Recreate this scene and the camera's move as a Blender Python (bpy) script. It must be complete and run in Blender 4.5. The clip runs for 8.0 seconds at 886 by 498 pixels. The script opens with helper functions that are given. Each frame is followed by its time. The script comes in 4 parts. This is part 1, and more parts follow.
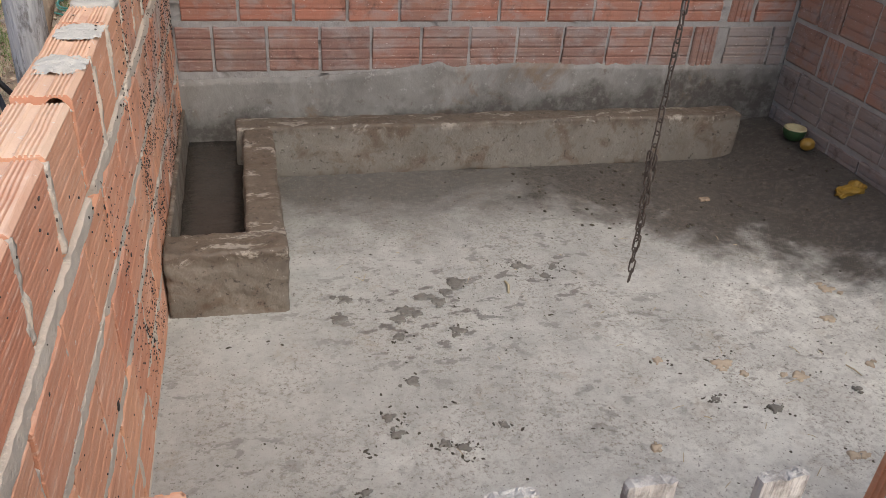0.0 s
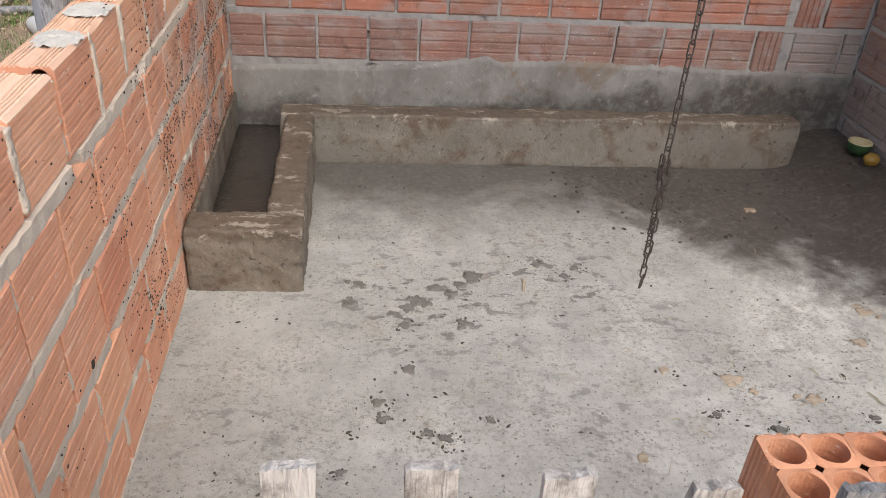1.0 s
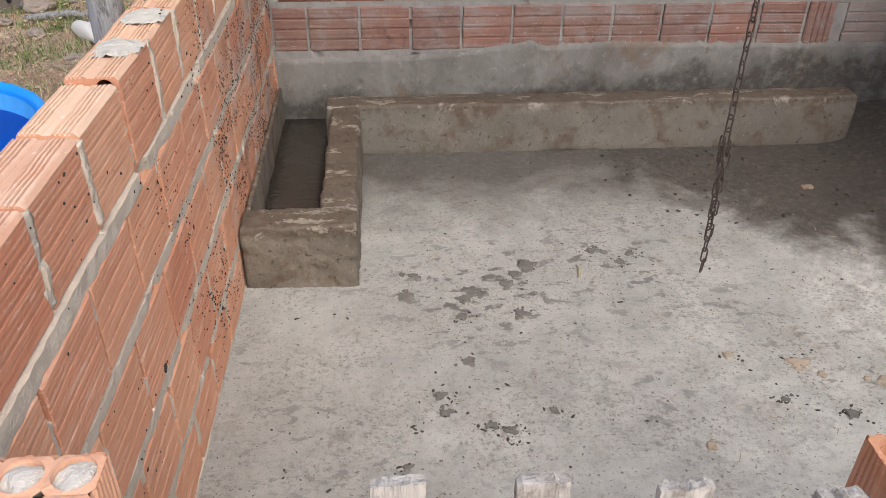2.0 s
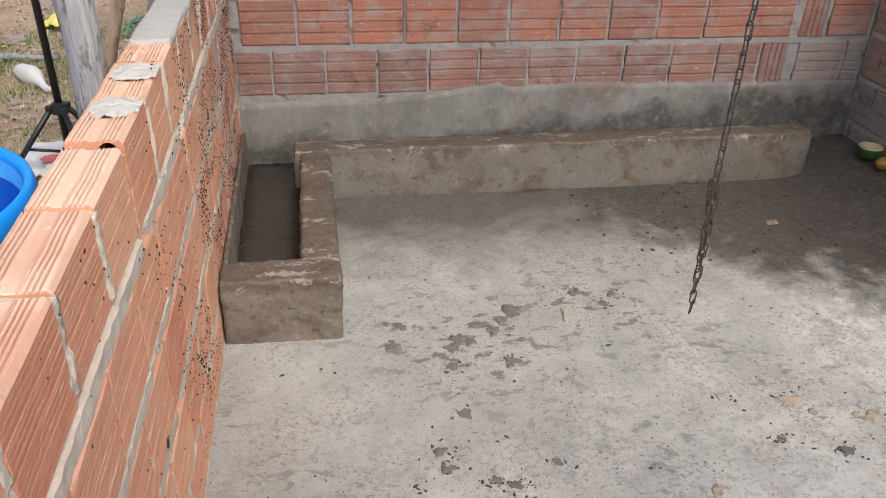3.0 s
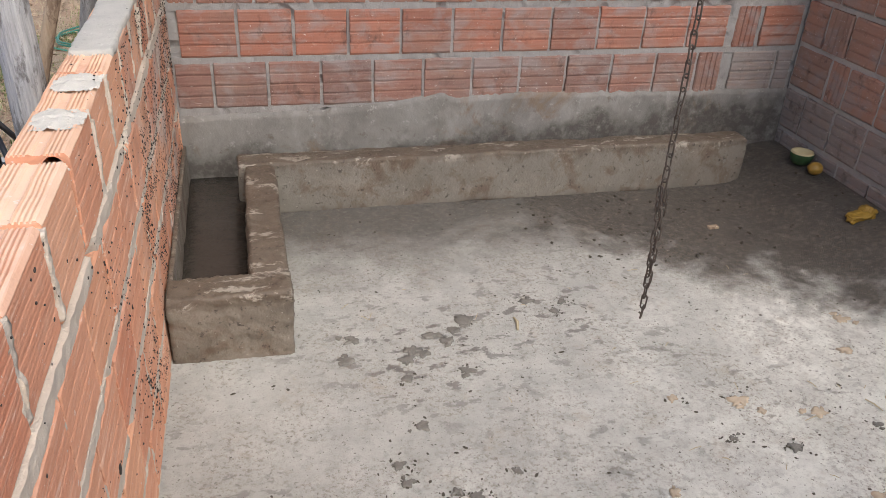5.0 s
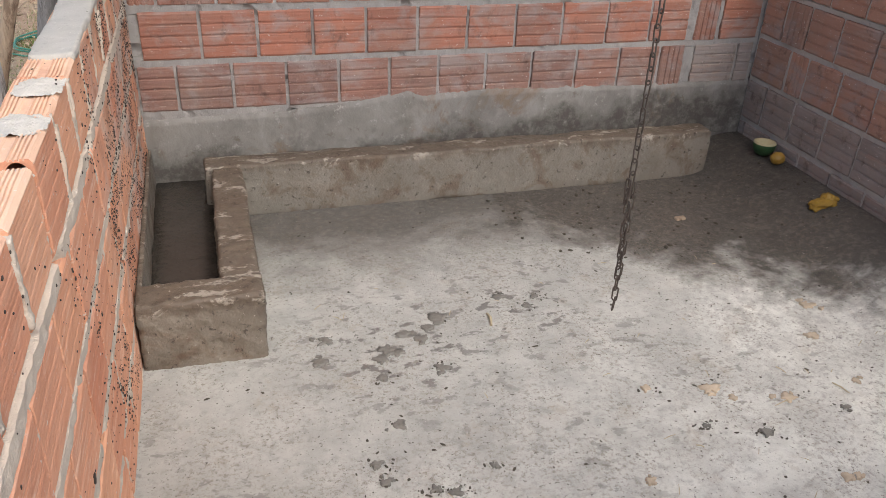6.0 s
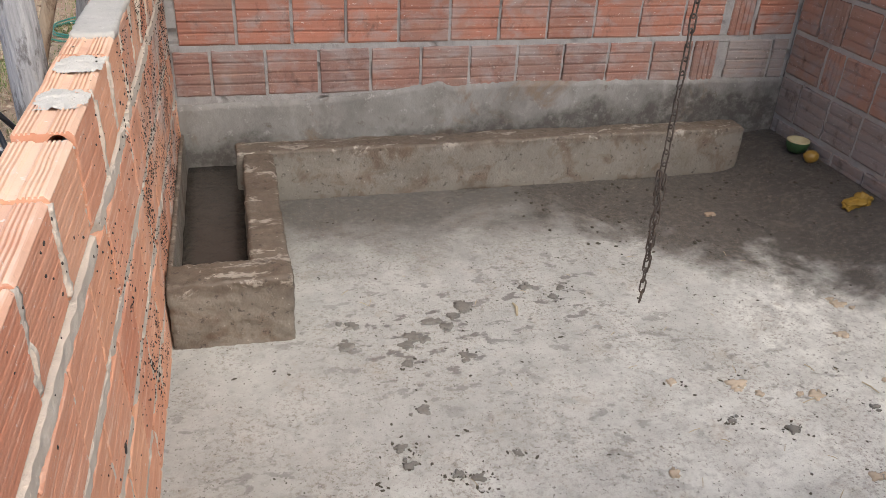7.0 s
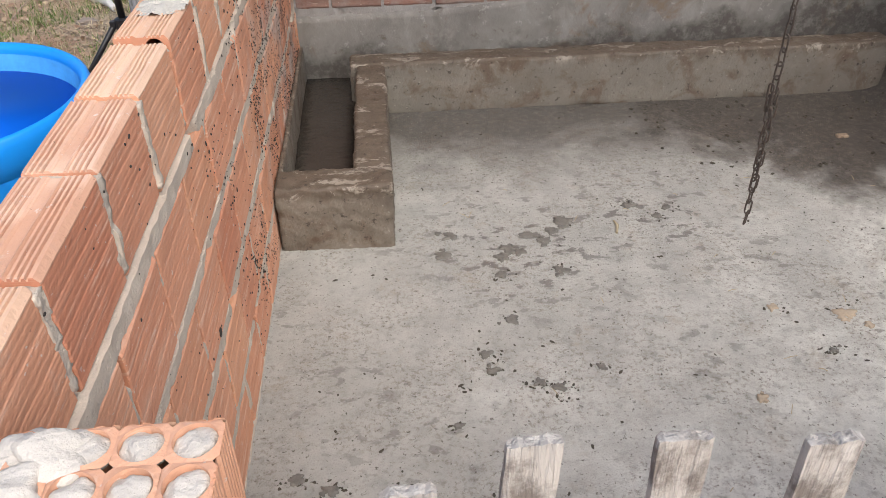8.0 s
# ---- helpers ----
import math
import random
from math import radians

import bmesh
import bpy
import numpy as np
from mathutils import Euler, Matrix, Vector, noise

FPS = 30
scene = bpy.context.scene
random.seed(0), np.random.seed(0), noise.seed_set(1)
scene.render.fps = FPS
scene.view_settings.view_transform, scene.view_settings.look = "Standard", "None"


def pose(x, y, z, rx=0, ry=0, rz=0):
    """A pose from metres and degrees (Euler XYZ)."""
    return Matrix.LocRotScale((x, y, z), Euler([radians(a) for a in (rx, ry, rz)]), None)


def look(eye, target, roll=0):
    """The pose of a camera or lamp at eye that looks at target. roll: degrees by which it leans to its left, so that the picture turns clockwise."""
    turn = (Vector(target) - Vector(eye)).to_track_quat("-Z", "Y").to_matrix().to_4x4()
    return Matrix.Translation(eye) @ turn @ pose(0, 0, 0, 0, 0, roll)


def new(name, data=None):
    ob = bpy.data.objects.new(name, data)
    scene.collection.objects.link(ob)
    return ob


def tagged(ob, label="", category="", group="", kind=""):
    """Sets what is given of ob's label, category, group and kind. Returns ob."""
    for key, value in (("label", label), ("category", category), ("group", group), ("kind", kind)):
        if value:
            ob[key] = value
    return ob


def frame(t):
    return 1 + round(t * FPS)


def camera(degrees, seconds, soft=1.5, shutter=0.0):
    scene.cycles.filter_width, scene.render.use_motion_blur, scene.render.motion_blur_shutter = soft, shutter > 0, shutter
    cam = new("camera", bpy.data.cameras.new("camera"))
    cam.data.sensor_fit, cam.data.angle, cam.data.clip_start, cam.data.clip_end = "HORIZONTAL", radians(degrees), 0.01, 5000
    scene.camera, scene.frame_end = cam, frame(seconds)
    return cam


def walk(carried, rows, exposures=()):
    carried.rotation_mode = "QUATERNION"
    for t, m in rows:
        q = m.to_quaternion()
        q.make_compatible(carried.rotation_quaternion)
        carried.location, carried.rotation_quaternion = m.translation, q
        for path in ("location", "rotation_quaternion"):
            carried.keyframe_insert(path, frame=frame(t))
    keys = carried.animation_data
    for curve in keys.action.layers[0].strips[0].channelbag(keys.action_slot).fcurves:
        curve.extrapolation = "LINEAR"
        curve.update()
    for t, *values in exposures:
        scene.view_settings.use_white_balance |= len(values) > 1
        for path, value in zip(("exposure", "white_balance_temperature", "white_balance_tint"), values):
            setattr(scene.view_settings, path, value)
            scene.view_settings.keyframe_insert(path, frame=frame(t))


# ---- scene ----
cam = camera(58.4, 8.0, 0.7)
PATH = [
    (0, (0.262, -3.048, 1.365), (0.711, -1.391, 0.338), 4.2),
    (0.5, (0.38, -3.069, 1.371), (0.767, -1.402, 0.337), 5.4),
    (1, (0.483, -3.099, 1.372), (0.707, -1.41, 0.324), 4.2),
    (1.5, (0.512, -3.109, 1.356), (0.647, -1.446, 0.254), 1.0),
    (2, (0.434, -3.074, 1.382), (0.564, -1.4, 0.296), 0.6),
    (2.2, (0.386, -3.054, 1.387), (0.517, -1.358, 0.336), 0.5),
    (3.3, (0.276, -2.994, 1.403), (0.618, -1.303, 0.391), 1.8),
    (3.5, (0.261, -2.994, 1.402), (0.612, -1.302, 0.395), 1.5),
    (4, (0.247, -2.983, 1.388), (0.633, -1.293, 0.391), 1.9),
    (4.2, (0.239, -2.983, 1.395), (0.638, -1.293, 0.404), 2.3),
    (5.5, (0.273, -2.981, 1.388), (0.758, -1.31, 0.402), 2.9),
    (6, (0.255, -2.983, 1.388), (0.776, -1.323, 0.403), 2.7),
    (6.5, (0.235, -2.988, 1.388), (0.76, -1.326, 0.407), 2.7),
    (7, (0.243, -2.998, 1.37), (0.703, -1.326, 0.374), 3.1),
    (7.5, (0.276, -3.017, 1.366), (0.594, -1.394, 0.241), 2.5),
    (8, (0.34, -3.048, 1.364), (0.455, -1.43, 0.195), -0.9),
]
walk(cam, [(t, look(eye, target, roll)) for t, eye, target, roll in PATH], [(0.0, 0.20), (0.5, 0.40), (1.0, 0.45), (1.5, 0.33), (2.0, 0.36), (3.5, 0.5), (4.0, 0.52), (5.5, 0.5), (7.0, 0.5), (8.0, 0.4)])

# ---- world, sun ----
world = bpy.data.worlds.new("sky")
scene.world = world
world.use_nodes = True
wn = world.node_tree
sky = wn.nodes.new("ShaderNodeTexSky")
sky.sky_type = 'NISHITA'
sky.sun_disc = False
SUN_EL, SUN_AZ = 52.0, 158.0          # degrees; azimuth clockwise from +y
sky.sun_elevation = radians(SUN_EL)
sky.sun_rotation = radians(SUN_AZ)
sky.air_density, sky.dust_density = 1.0, 4.0
wn.links.new(sky.outputs[0], wn.nodes["Background"].inputs[0])
wn.nodes["Background"].inputs[1].default_value = 0.15
sun_data = bpy.data.lights.new("sun", 'SUN')
sun_data.energy, sun_data.angle, sun_data.color = 1.6, radians(50), (1.0, 0.99, 0.995)
sun = new("sun", sun_data)
sun_from = Vector((math.sin(radians(SUN_AZ)) * math.cos(radians(SUN_EL)), math.cos(radians(SUN_AZ)) * math.cos(radians(SUN_EL)), math.sin(radians(SUN_EL))))
sun.matrix_world = look(sun_from * 20, (0, 0, 0))


# ---- materials ----
class Nodes:
    """A small builder of node materials in world coordinates."""

    def __init__(self, name, rough=0.8, metal=0.0):
        self.m = bpy.data.materials.new(name)
        self.m.use_nodes = True
        self.t = self.m.node_tree
        self.b = self.t.nodes["Principled BSDF"]
        self.b.inputs["Roughness"].default_value = rough
        self.b.inputs["Metallic"].default_value = metal
        self.g = self.t.nodes.new("ShaderNodeNewGeometry")
        self.pos = self.g.outputs["Position"]

    def put(self, socket, value):
        if isinstance(value, bpy.types.NodeSocket):
            self.t.links.new(value, socket)
        elif isinstance(value, tuple) and len(value) == 3 and socket.type == 'RGBA':
            socket.default_value = (*value, 1)
        else:
            socket.default_value = value

    def scaled(self, sx, sy, sz, src=None):
        n = self.t.nodes.new("ShaderNodeMapping")
        self.put(n.inputs["Vector"], src or self.pos)
        n.inputs["Scale"].default_value = (sx, sy, sz)
        return n.outputs[0]

    def noise(self, scale, detail=4, rough=0.6, src=None, distort=0.0):
        n = self.t.nodes.new("ShaderNodeTexNoise")
        self.put(n.inputs["Vector"], src or self.pos)
        n.inputs["Scale"].default_value = scale
        n.inputs["Detail"].default_value = detail
        n.inputs["Roughness"].default_value = rough
        n.inputs["Distortion"].default_value = distort
        return n.outputs["Fac"]

    def span(self, v, a, b, c=0.0, d=1.0):
        n = self.t.nodes.new("ShaderNodeMapRange")
        self.put(n.inputs[0], v)
        for i, x in enumerate((a, b, c, d)):
            self.put(n.inputs[1 + i], x)
        return n.outputs[0]

    def op(self, kind, a, b=0.0):
        n = self.t.nodes.new("ShaderNodeMath")
        n.operation = kind
        self.put(n.inputs[0], a)
        self.put(n.inputs[1], b)
        return n.outputs[0]

    def mix(self, f, a, b, kind='MIX'):
        n = self.t.nodes.new("ShaderNodeMix")
        n.data_type, n.blend_type = 'RGBA', kind
        self.put(n.inputs[0], f)
        self.put(n.inputs[6], a)
        self.put(n.inputs[7], b)
        return n.outputs[2]

    def axis(self, name):
        n = self.t.nodes.new("ShaderNodeSeparateXYZ")
        self.put(n.inputs[0], self.pos)
        return n.outputs[name]

    def near(self, x, y, inner, outer):
        n = self.t.nodes.new("ShaderNodeVectorMath")
        n.operation = 'DISTANCE'
        self.put(n.inputs[0], self.pos)
        n.inputs[1].default_value = (x, y, 0)
        return self.span(n.outputs["Value"], inner, outer, 1.0, 0.0)

    def random(self):
        return self.t.nodes.new("ShaderNodeObjectInfo").outputs["Random"]

    def island(self):
        return self.g.outputs["Random Per Island"]

    def bump(self, height, distance, strength=1.0):
        n = self.t.nodes.new("ShaderNodeBump")
        self.put(n.inputs["Height"], height)
        n.inputs["Distance"].default_value = distance
        n.inputs["Strength"].default_value = strength
        self.t.links.new(n.outputs[0], self.b.inputs["Normal"])

    def done(self, color, rough=None):
        self.put(self.b.inputs["Base Color"], color)
        if rough is not None:
            self.put(self.b.inputs["Roughness"], rough)
        return self.m


def brick_material(name, a, b, grime, fresh=False, stained=False):
    n = Nodes(name, 0.85)
    col = n.mix(n.random(), a, b)
    col = n.mix(n.span(n.noise(9, 4), 0.38, 0.7, 0.0, 0.35 if fresh else 0.55), col, tuple(c * 0.75 for c in a))
    col = n.mix(n.span(n.noise(6, 5, 0.65), 0.52, 0.72, 0.0, 0.5 if fresh else 0.2), col, (0.66, 0.36, 0.23) if fresh else (0.42, 0.22, 0.15))
    col = n.mix(n.span(n.noise(38, 3), 0.62, 0.78, 0.0, 0.4), col, (0.60, 0.42, 0.33))
    col = n.mix(n.span(n.noise(3.2, 5), 0.45, 0.75, 0.0, grime), col, (0.23, 0.19, 0.16))
    # extrusion marks along the brick, soft and broken
    if fresh:
        # every brick fired differently: some redder and darker, some pale and sandy
        tone = n.op('FRACT', n.op('MULTIPLY', n.random(), 7.31))
        col = n.mix(n.span(tone, 0.55, 1.0, 0.0, 0.36), col, (0.46, 0.155, 0.085))
        col = n.mix(n.span(tone, 0.35, 0.0, 0.0, 0.22), col, (0.80, 0.47, 0.27))
        streak = n.noise(95, 3, 0.6, n.scaled(0.035, 0.035, 1))
        col = n.mix(n.op('MULTIPLY', n.span(streak, 0.55, 0.66, 0, 0.55), n.span(n.noise(7, 4, 0.6), 0.42, 0.58)), col, (0.80, 0.58, 0.44))
        col = n.mix(n.op('MULTIPLY', n.span(streak, 0.44, 0.34, 0, 0.5), n.span(n.noise(9, 4, 0.6), 0.44, 0.6)), col, (0.40, 0.14, 0.075))
    broad = n.noise(30 if fresh else 48, 2, 0.5, n.scaled(0.05, 0.05, 1))
    broken = n.span(n.noise(12, 4, 0.6), 0.36, 0.62)
    col = n.mix(n.op('MULTIPLY', n.span(broad, 0.45, 0.68, 0, 0.42), broken), col, (0.70, 0.42, 0.29) if fresh else (0.42, 0.25, 0.18))
    dust = n.noise(210, 3, 0.6, n.scaled(0.10, 0.10, 1))
    col = n.mix(n.op('MULTIPLY', n.span(dust, 0.60, 0.72, 0, 0.55), n.span(n.noise(16, 3, 0.6), 0.48, 0.62)), col, (0.74, 0.62, 0.54))
    if not fresh:
        # cement smeared over the faces, dark mould low down, dribbles
        col = n.mix(n.span(n.noise(7, 5, 0.65, n.scaled(1, 1, 1.6), 0.4), 0.47, 0.64, 0, 0.62), col, (0.345, 0.305, 0.285))
        col = n.mix(n.span(n.noise(13, 5, 0.7, n.scaled(1, 1, 0.7)), 0.56, 0.70, 0, 0.65), col, (0.085, 0.055, 0.042))
    if stained:
        back = n.span(n.axis("Y"), -1.5, -0.5)
        col = n.mix(n.op('MULTIPLY', back, n.span(n.noise(6, 5, 0.65, n.scaled(1, 1, 1), 0.5), 0.47, 0.60, 0, 0.80)), col, (0.45, 0.415, 0.375))
        col = n.mix(n.op('MULTIPLY', back, n.span(n.noise(8, 5, 0.7, n.scaled(1, 1, 0.6)), 0.50, 0.64, 0, 0.80)), col, (0.17, 0.085, 0.058))
    # white lime flecks and small dark chips
    col = n.mix(n.span(n.noise(85, 3, 0.65, n.scaled(0.6, 0.6, 1)), 0.67, 0.71, 0.0, 0.75), col, (0.70, 0.64, 0.58))
    col = n.mix(n.span(n.noise(110, 3, 0.65), 0.70, 0.74, 0.0, 0.5), col, (0.16, 0.08, 0.05))
    n.bump(n.op('ADD', n.noise(160, 3), n.noise(30, 3)), 0.0018)
    return n.done(col, n.span(n.noise(20), 0.3, 0.7, 0.7, 0.92))


def mortar_material(name, base):
    n = Nodes(name, 0.92)
    col = n.mix(n.noise(14, 5), tuple(c * 0.72 for c in base), tuple(min(1, c * 1.22) for c in base))
    col = n.mix(n.span(n.noise(60, 3), 0.6, 0.75, 0, 0.5), col, tuple(c * 0.55 for c in base))
    col = n.mix(n.span(n.noise(130, 3, 0.7), 0.62, 0.72, 0, 0.5), col, tuple(min(1, c * 1.5) for c in base))
    n.bump(n.op('ADD', n.noise(220, 4), n.op('MULTIPLY', n.noise(45, 4), 1.3)), 0.0026)
    return n.done(col)


BRICK_SIDE = brick_material("terracotta_side", (0.70, 0.36, 0.22), (0.58, 0.25, 0.145), 0.05, True, True)
# pale copy of the clay: daylight on the top faces put into its colour
BRICK_LIT_TOP = brick_material("terracotta_lit_top", (0.75, 0.53, 0.385), (0.67, 0.42, 0.285), 0.05, True)
BRICK_BACK = brick_material("terracotta_weathered", (0.45, 0.185, 0.12), (0.27, 0.12, 0.085), 0.6)
BRICK_DULL = brick_material("terracotta_grimy", (0.32, 0.165, 0.125), (0.20, 0.125, 0.105), 0.7)
# paler copy of the weathered clay, lifted because the east wall gets little light
BRICK_EAST = brick_material("terracotta_east_lifted", (0.52, 0.285, 0.205), (0.36, 0.225, 0.175), 0.35)
BRICK_GREY = brick_material("terracotta_cement_washed", (0.36, 0.300, 0.265), (0.29, 0.255, 0.235), 0.3)
BRICK_NEW = brick_material("terracotta_new", (0.56, 0.235, 0.12), (0.52, 0.215, 0.11), 0.06, True)
BRICK_PIER = brick_material("terracotta_peach", (0.68, 0.38, 0.25), (0.62, 0.33, 0.20), 0.05, True)
MORTAR_SIDE = mortar_material("mortar_side", (0.55, 0.485, 0.40))
MORTAR = mortar_material("mortar", (0.35, 0.335, 0.315))
MORTAR_EAST = mortar_material("mortar_washed", (0.47, 0.445, 0.41))
MORTAR_WHITE = mortar_material("mortar_dry", (0.60, 0.56, 0.50))
MORTAR_PAD = mortar_material("mortar_pad", (0.53, 0.505, 0.45))
MORTAR_PALE = mortar_material("mortar_pale", (0.45, 0.435, 0.395))


def plaster_material():
    n = Nodes("cement_plaster", 0.88)
    col = n.mix(n.span(n.noise(4, 6, 0.65), 0.3, 0.7), (0.185, 0.176, 0.160), (0.295, 0.283, 0.260))
    col = n.mix(n.span(n.noise(8, 5, 0.6, n.scaled(1, 1, 0.8), 0.4), 0.55, 0.70, 0, 0.6), col, (0.36, 0.345, 0.315))
    col = n.mix(n.span(n.noise(6.5, 5, 0.6, n.scaled(1, 1, 0.6), 0.4), 0.52, 0.72, 0, 0.6), col, (0.13, 0.115, 0.095))
    col = n.mix(n.span(n.noise(30, 5, 0.7), 0.60, 0.68, 0, 0.5), col, (0.43, 0.415, 0.385))
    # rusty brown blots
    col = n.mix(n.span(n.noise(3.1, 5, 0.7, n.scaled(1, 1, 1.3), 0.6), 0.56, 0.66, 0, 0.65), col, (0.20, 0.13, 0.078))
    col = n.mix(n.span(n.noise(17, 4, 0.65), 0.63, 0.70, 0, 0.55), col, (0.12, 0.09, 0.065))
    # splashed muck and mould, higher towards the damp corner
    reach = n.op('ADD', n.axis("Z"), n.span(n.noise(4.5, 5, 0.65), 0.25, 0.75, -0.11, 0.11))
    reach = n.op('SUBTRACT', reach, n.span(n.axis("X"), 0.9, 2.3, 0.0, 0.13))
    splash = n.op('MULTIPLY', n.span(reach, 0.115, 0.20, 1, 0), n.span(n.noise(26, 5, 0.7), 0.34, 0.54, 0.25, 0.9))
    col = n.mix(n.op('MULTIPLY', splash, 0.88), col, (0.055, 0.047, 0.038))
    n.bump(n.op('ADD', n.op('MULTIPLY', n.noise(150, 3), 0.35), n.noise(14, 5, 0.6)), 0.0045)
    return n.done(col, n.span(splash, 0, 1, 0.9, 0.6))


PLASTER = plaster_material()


def trough_material():
    n = Nodes("muddy_concrete", 0.8)
    col = n.mix(n.span(n.noise(4, 6, 0.65), 0.3, 0.7), (0.105, 0.086, 0.066), (0.245, 0.215, 0.172))
    # greyer, cleaner concrete along the back
    col = n.mix(n.op('MULTIPLY', n.span(n.axis("Y"), -0.32, -0.25), n.span(n.noise(7, 5, 0.65), 0.36, 0.56, 0.15, 0.85)), col, (0.205, 0.190, 0.160))
    col = n.mix(n.span(n.noise(9, 5, 0.65, None, 0.5), 0.50, 0.64, 0, 0.75), col, (0.120, 0.078, 0.048))
    # muck carried onto the top and over its edge
    spill = n.op('ADD', n.axis("Z"), n.span(n.noise(16, 5, 0.65, n.scaled(1, 1, 0.4)), 0.25, 0.75, -0.035, 0.02))
    muck = n.span(spill, 0.160, 0.190)
    col = n.mix(n.op('MULTIPLY', muck, 0.88), col, n.mix(n.noise(30, 5, 0.7), (0.050, 0.038, 0.027), (0.175, 0.135, 0.098)))
    # bare pale scrapes worn through the muck
    pale = n.op('MULTIPLY', n.span(n.noise(11, 5, 0.65, n.scaled(0.7, 1.8, 1), 0.5), 0.56, 0.60), n.span(n.noise(42, 4, 0.7), 0.36, 0.48))
    col = n.mix(n.op('MULTIPLY', n.op('MULTIPLY', pale, n.span(muck, 0, 1, 0.12, 1)), 0.72), col, (0.40, 0.365, 0.305))
    col = n.mix(n.span(n.noise(60, 3, 0.7), 0.66, 0.71, 0, 0.6), col, (0.42, 0.385, 0.33))
    col = n.mix(n.span(n.noise(48, 4, 0.7), 0.60, 0.68, 0, 0.8), col, (0.045, 0.035, 0.026))
    n.bump(n.op('ADD', n.op('MULTIPLY', n.noise(110, 4, 0.65), 0.5), n.op('MULTIPLY', n.noise(16, 5, 0.6), 1.4)), 0.006)
    return n.done(col, n.span(n.noise(6, 4), 0.35, 0.65, 0.45, 0.85))


TROUGH = trough_material()


def floor_material():
    n = Nodes("pen_floor_concrete", 0.85)
    col = n.mix(n.span(n.noise(3.0, 6, 0.65), 0.3, 0.7), (0.60, 0.600, 0.552), (0.84, 0.835, 0.768))
    col = n.mix(n.span(n.noise(11, 6, 0.7), 0.44, 0.68, 0, 0.5), col, (0.36, 0.352, 0.325))
    col = n.mix(n.span(n.noise(34, 5, 0.7), 0.52, 0.68, 0, 0.5), col, (0.28, 0.272, 0.248))
    col = n.mix(n.span(n.noise(24, 5, 0.7, n.scaled(1, 1.3, 1)), 0.60, 0.74, 0, 0.5), col, (0.56, 0.55, 0.49))
    # greyer away from the front right: the fall of light painted into the colour
    light_falloff = n.span(n.op('ADD', n.op('SUBTRACT', n.axis("Y"), n.op('MULTIPLY', n.axis("X"), 0.75)), n.span(n.noise(2.2, 5, 0.6), 0.25, 0.75, -0.5, 0.5)), -3.1, -2.1)
    col = n.mix(n.op('MULTIPLY', light_falloff, 0.55), col, (0.255, 0.254, 0.232))
    col = n.mix(n.span(n.noise(8, 5, 0.7), 0.58, 0.68, 0, 0.4), col, (0.36, 0.30, 0.225))
    # damp, trodden dirt towards the back and the right-hand corner, with the shade there painted in
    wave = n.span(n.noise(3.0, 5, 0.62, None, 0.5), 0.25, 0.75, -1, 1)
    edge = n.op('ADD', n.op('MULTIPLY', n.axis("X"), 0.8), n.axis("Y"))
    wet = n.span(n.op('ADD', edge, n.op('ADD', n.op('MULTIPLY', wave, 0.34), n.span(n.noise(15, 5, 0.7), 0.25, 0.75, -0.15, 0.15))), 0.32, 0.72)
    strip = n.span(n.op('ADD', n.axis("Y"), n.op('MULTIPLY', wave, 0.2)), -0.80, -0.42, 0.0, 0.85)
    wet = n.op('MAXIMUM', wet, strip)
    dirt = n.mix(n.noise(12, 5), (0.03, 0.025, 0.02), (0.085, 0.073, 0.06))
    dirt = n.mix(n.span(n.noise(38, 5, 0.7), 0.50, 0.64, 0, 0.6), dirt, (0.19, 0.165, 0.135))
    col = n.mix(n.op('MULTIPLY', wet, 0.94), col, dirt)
    # trodden wet marks
    spread = n.op('MAXIMUM', n.op('MAXIMUM', n.near(0.71, -1.16, 0.15, 0.45), n.near(1.13, -1.05, 0.1, 0.45)), n.op('MULTIPLY', n.span(n.noise(2.3, 2), 0.46, 0.60), 0.6))
    mark = n.op('MULTIPLY', n.span(n.noise(19, 4, 0.6, n.scaled(0.8, 1.2, 1), 0.15), 0.56, 0.61), spread)
    mark = n.op('MAXIMUM', mark, n.op('MULTIPLY', n.span(n.noise(48, 3, 0.6), 0.66, 0.70), 0.8))
    col = n.mix(n.op('MULTIPLY', mark, 0.75), col, (0.10, 0.09, 0.078))
    grit = n.op('MULTIPLY', n.span(n.noise(70, 5, 0.75), 0.50, 0.64, 0, 0.65), n.span(n.noise(5, 4, 0.6), 0.40, 0.56))
    col = n.mix(grit, col, (0.19, 0.155, 0.115))
    col = n.mix(n.span(n.noise(95, 3), 0.62, 0.70, 0, 0.85), col, (0.10, 0.085, 0.065))
    col = n.mix(n.span(n.noise(120, 2, 0.5, n.scaled(1, 1, 1)), 0.69, 0.73, 0, 0.45), col, (0.62, 0.60, 0.53))
    n.bump(n.op('ADD', n.noise(190, 5, 0.7), n.noise(24, 5, 0.65)), 0.006)
    rough = n.op('SUBTRACT', 0.82, n.op('MULTIPLY', n.op('MAXIMUM', wet, mark), 0.34))
    return n.done(col, rough)


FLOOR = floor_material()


def soil_material():
    n = Nodes("dry_soil", 0.95)
    col = n.mix(n.span(n.noise(2.2, 5), 0.35, 0.65), (0.37, 0.225, 0.145), (0.44, 0.325, 0.225))
    col = n.mix(n.span(n.noise(9, 5), 0.48, 0.72, 0, 0.6), col, (0.50, 0.42, 0.30))
    col = n.mix(n.span(n.noise(33, 3), 0.58, 0.70, 0, 0.8), col, (0.10, 0.07, 0.045))
    n.bump(n.op('ADD', n.noise(60, 5), n.noise(9, 4)), 0.02)
    return n.done(col)


SOIL = soil_material()


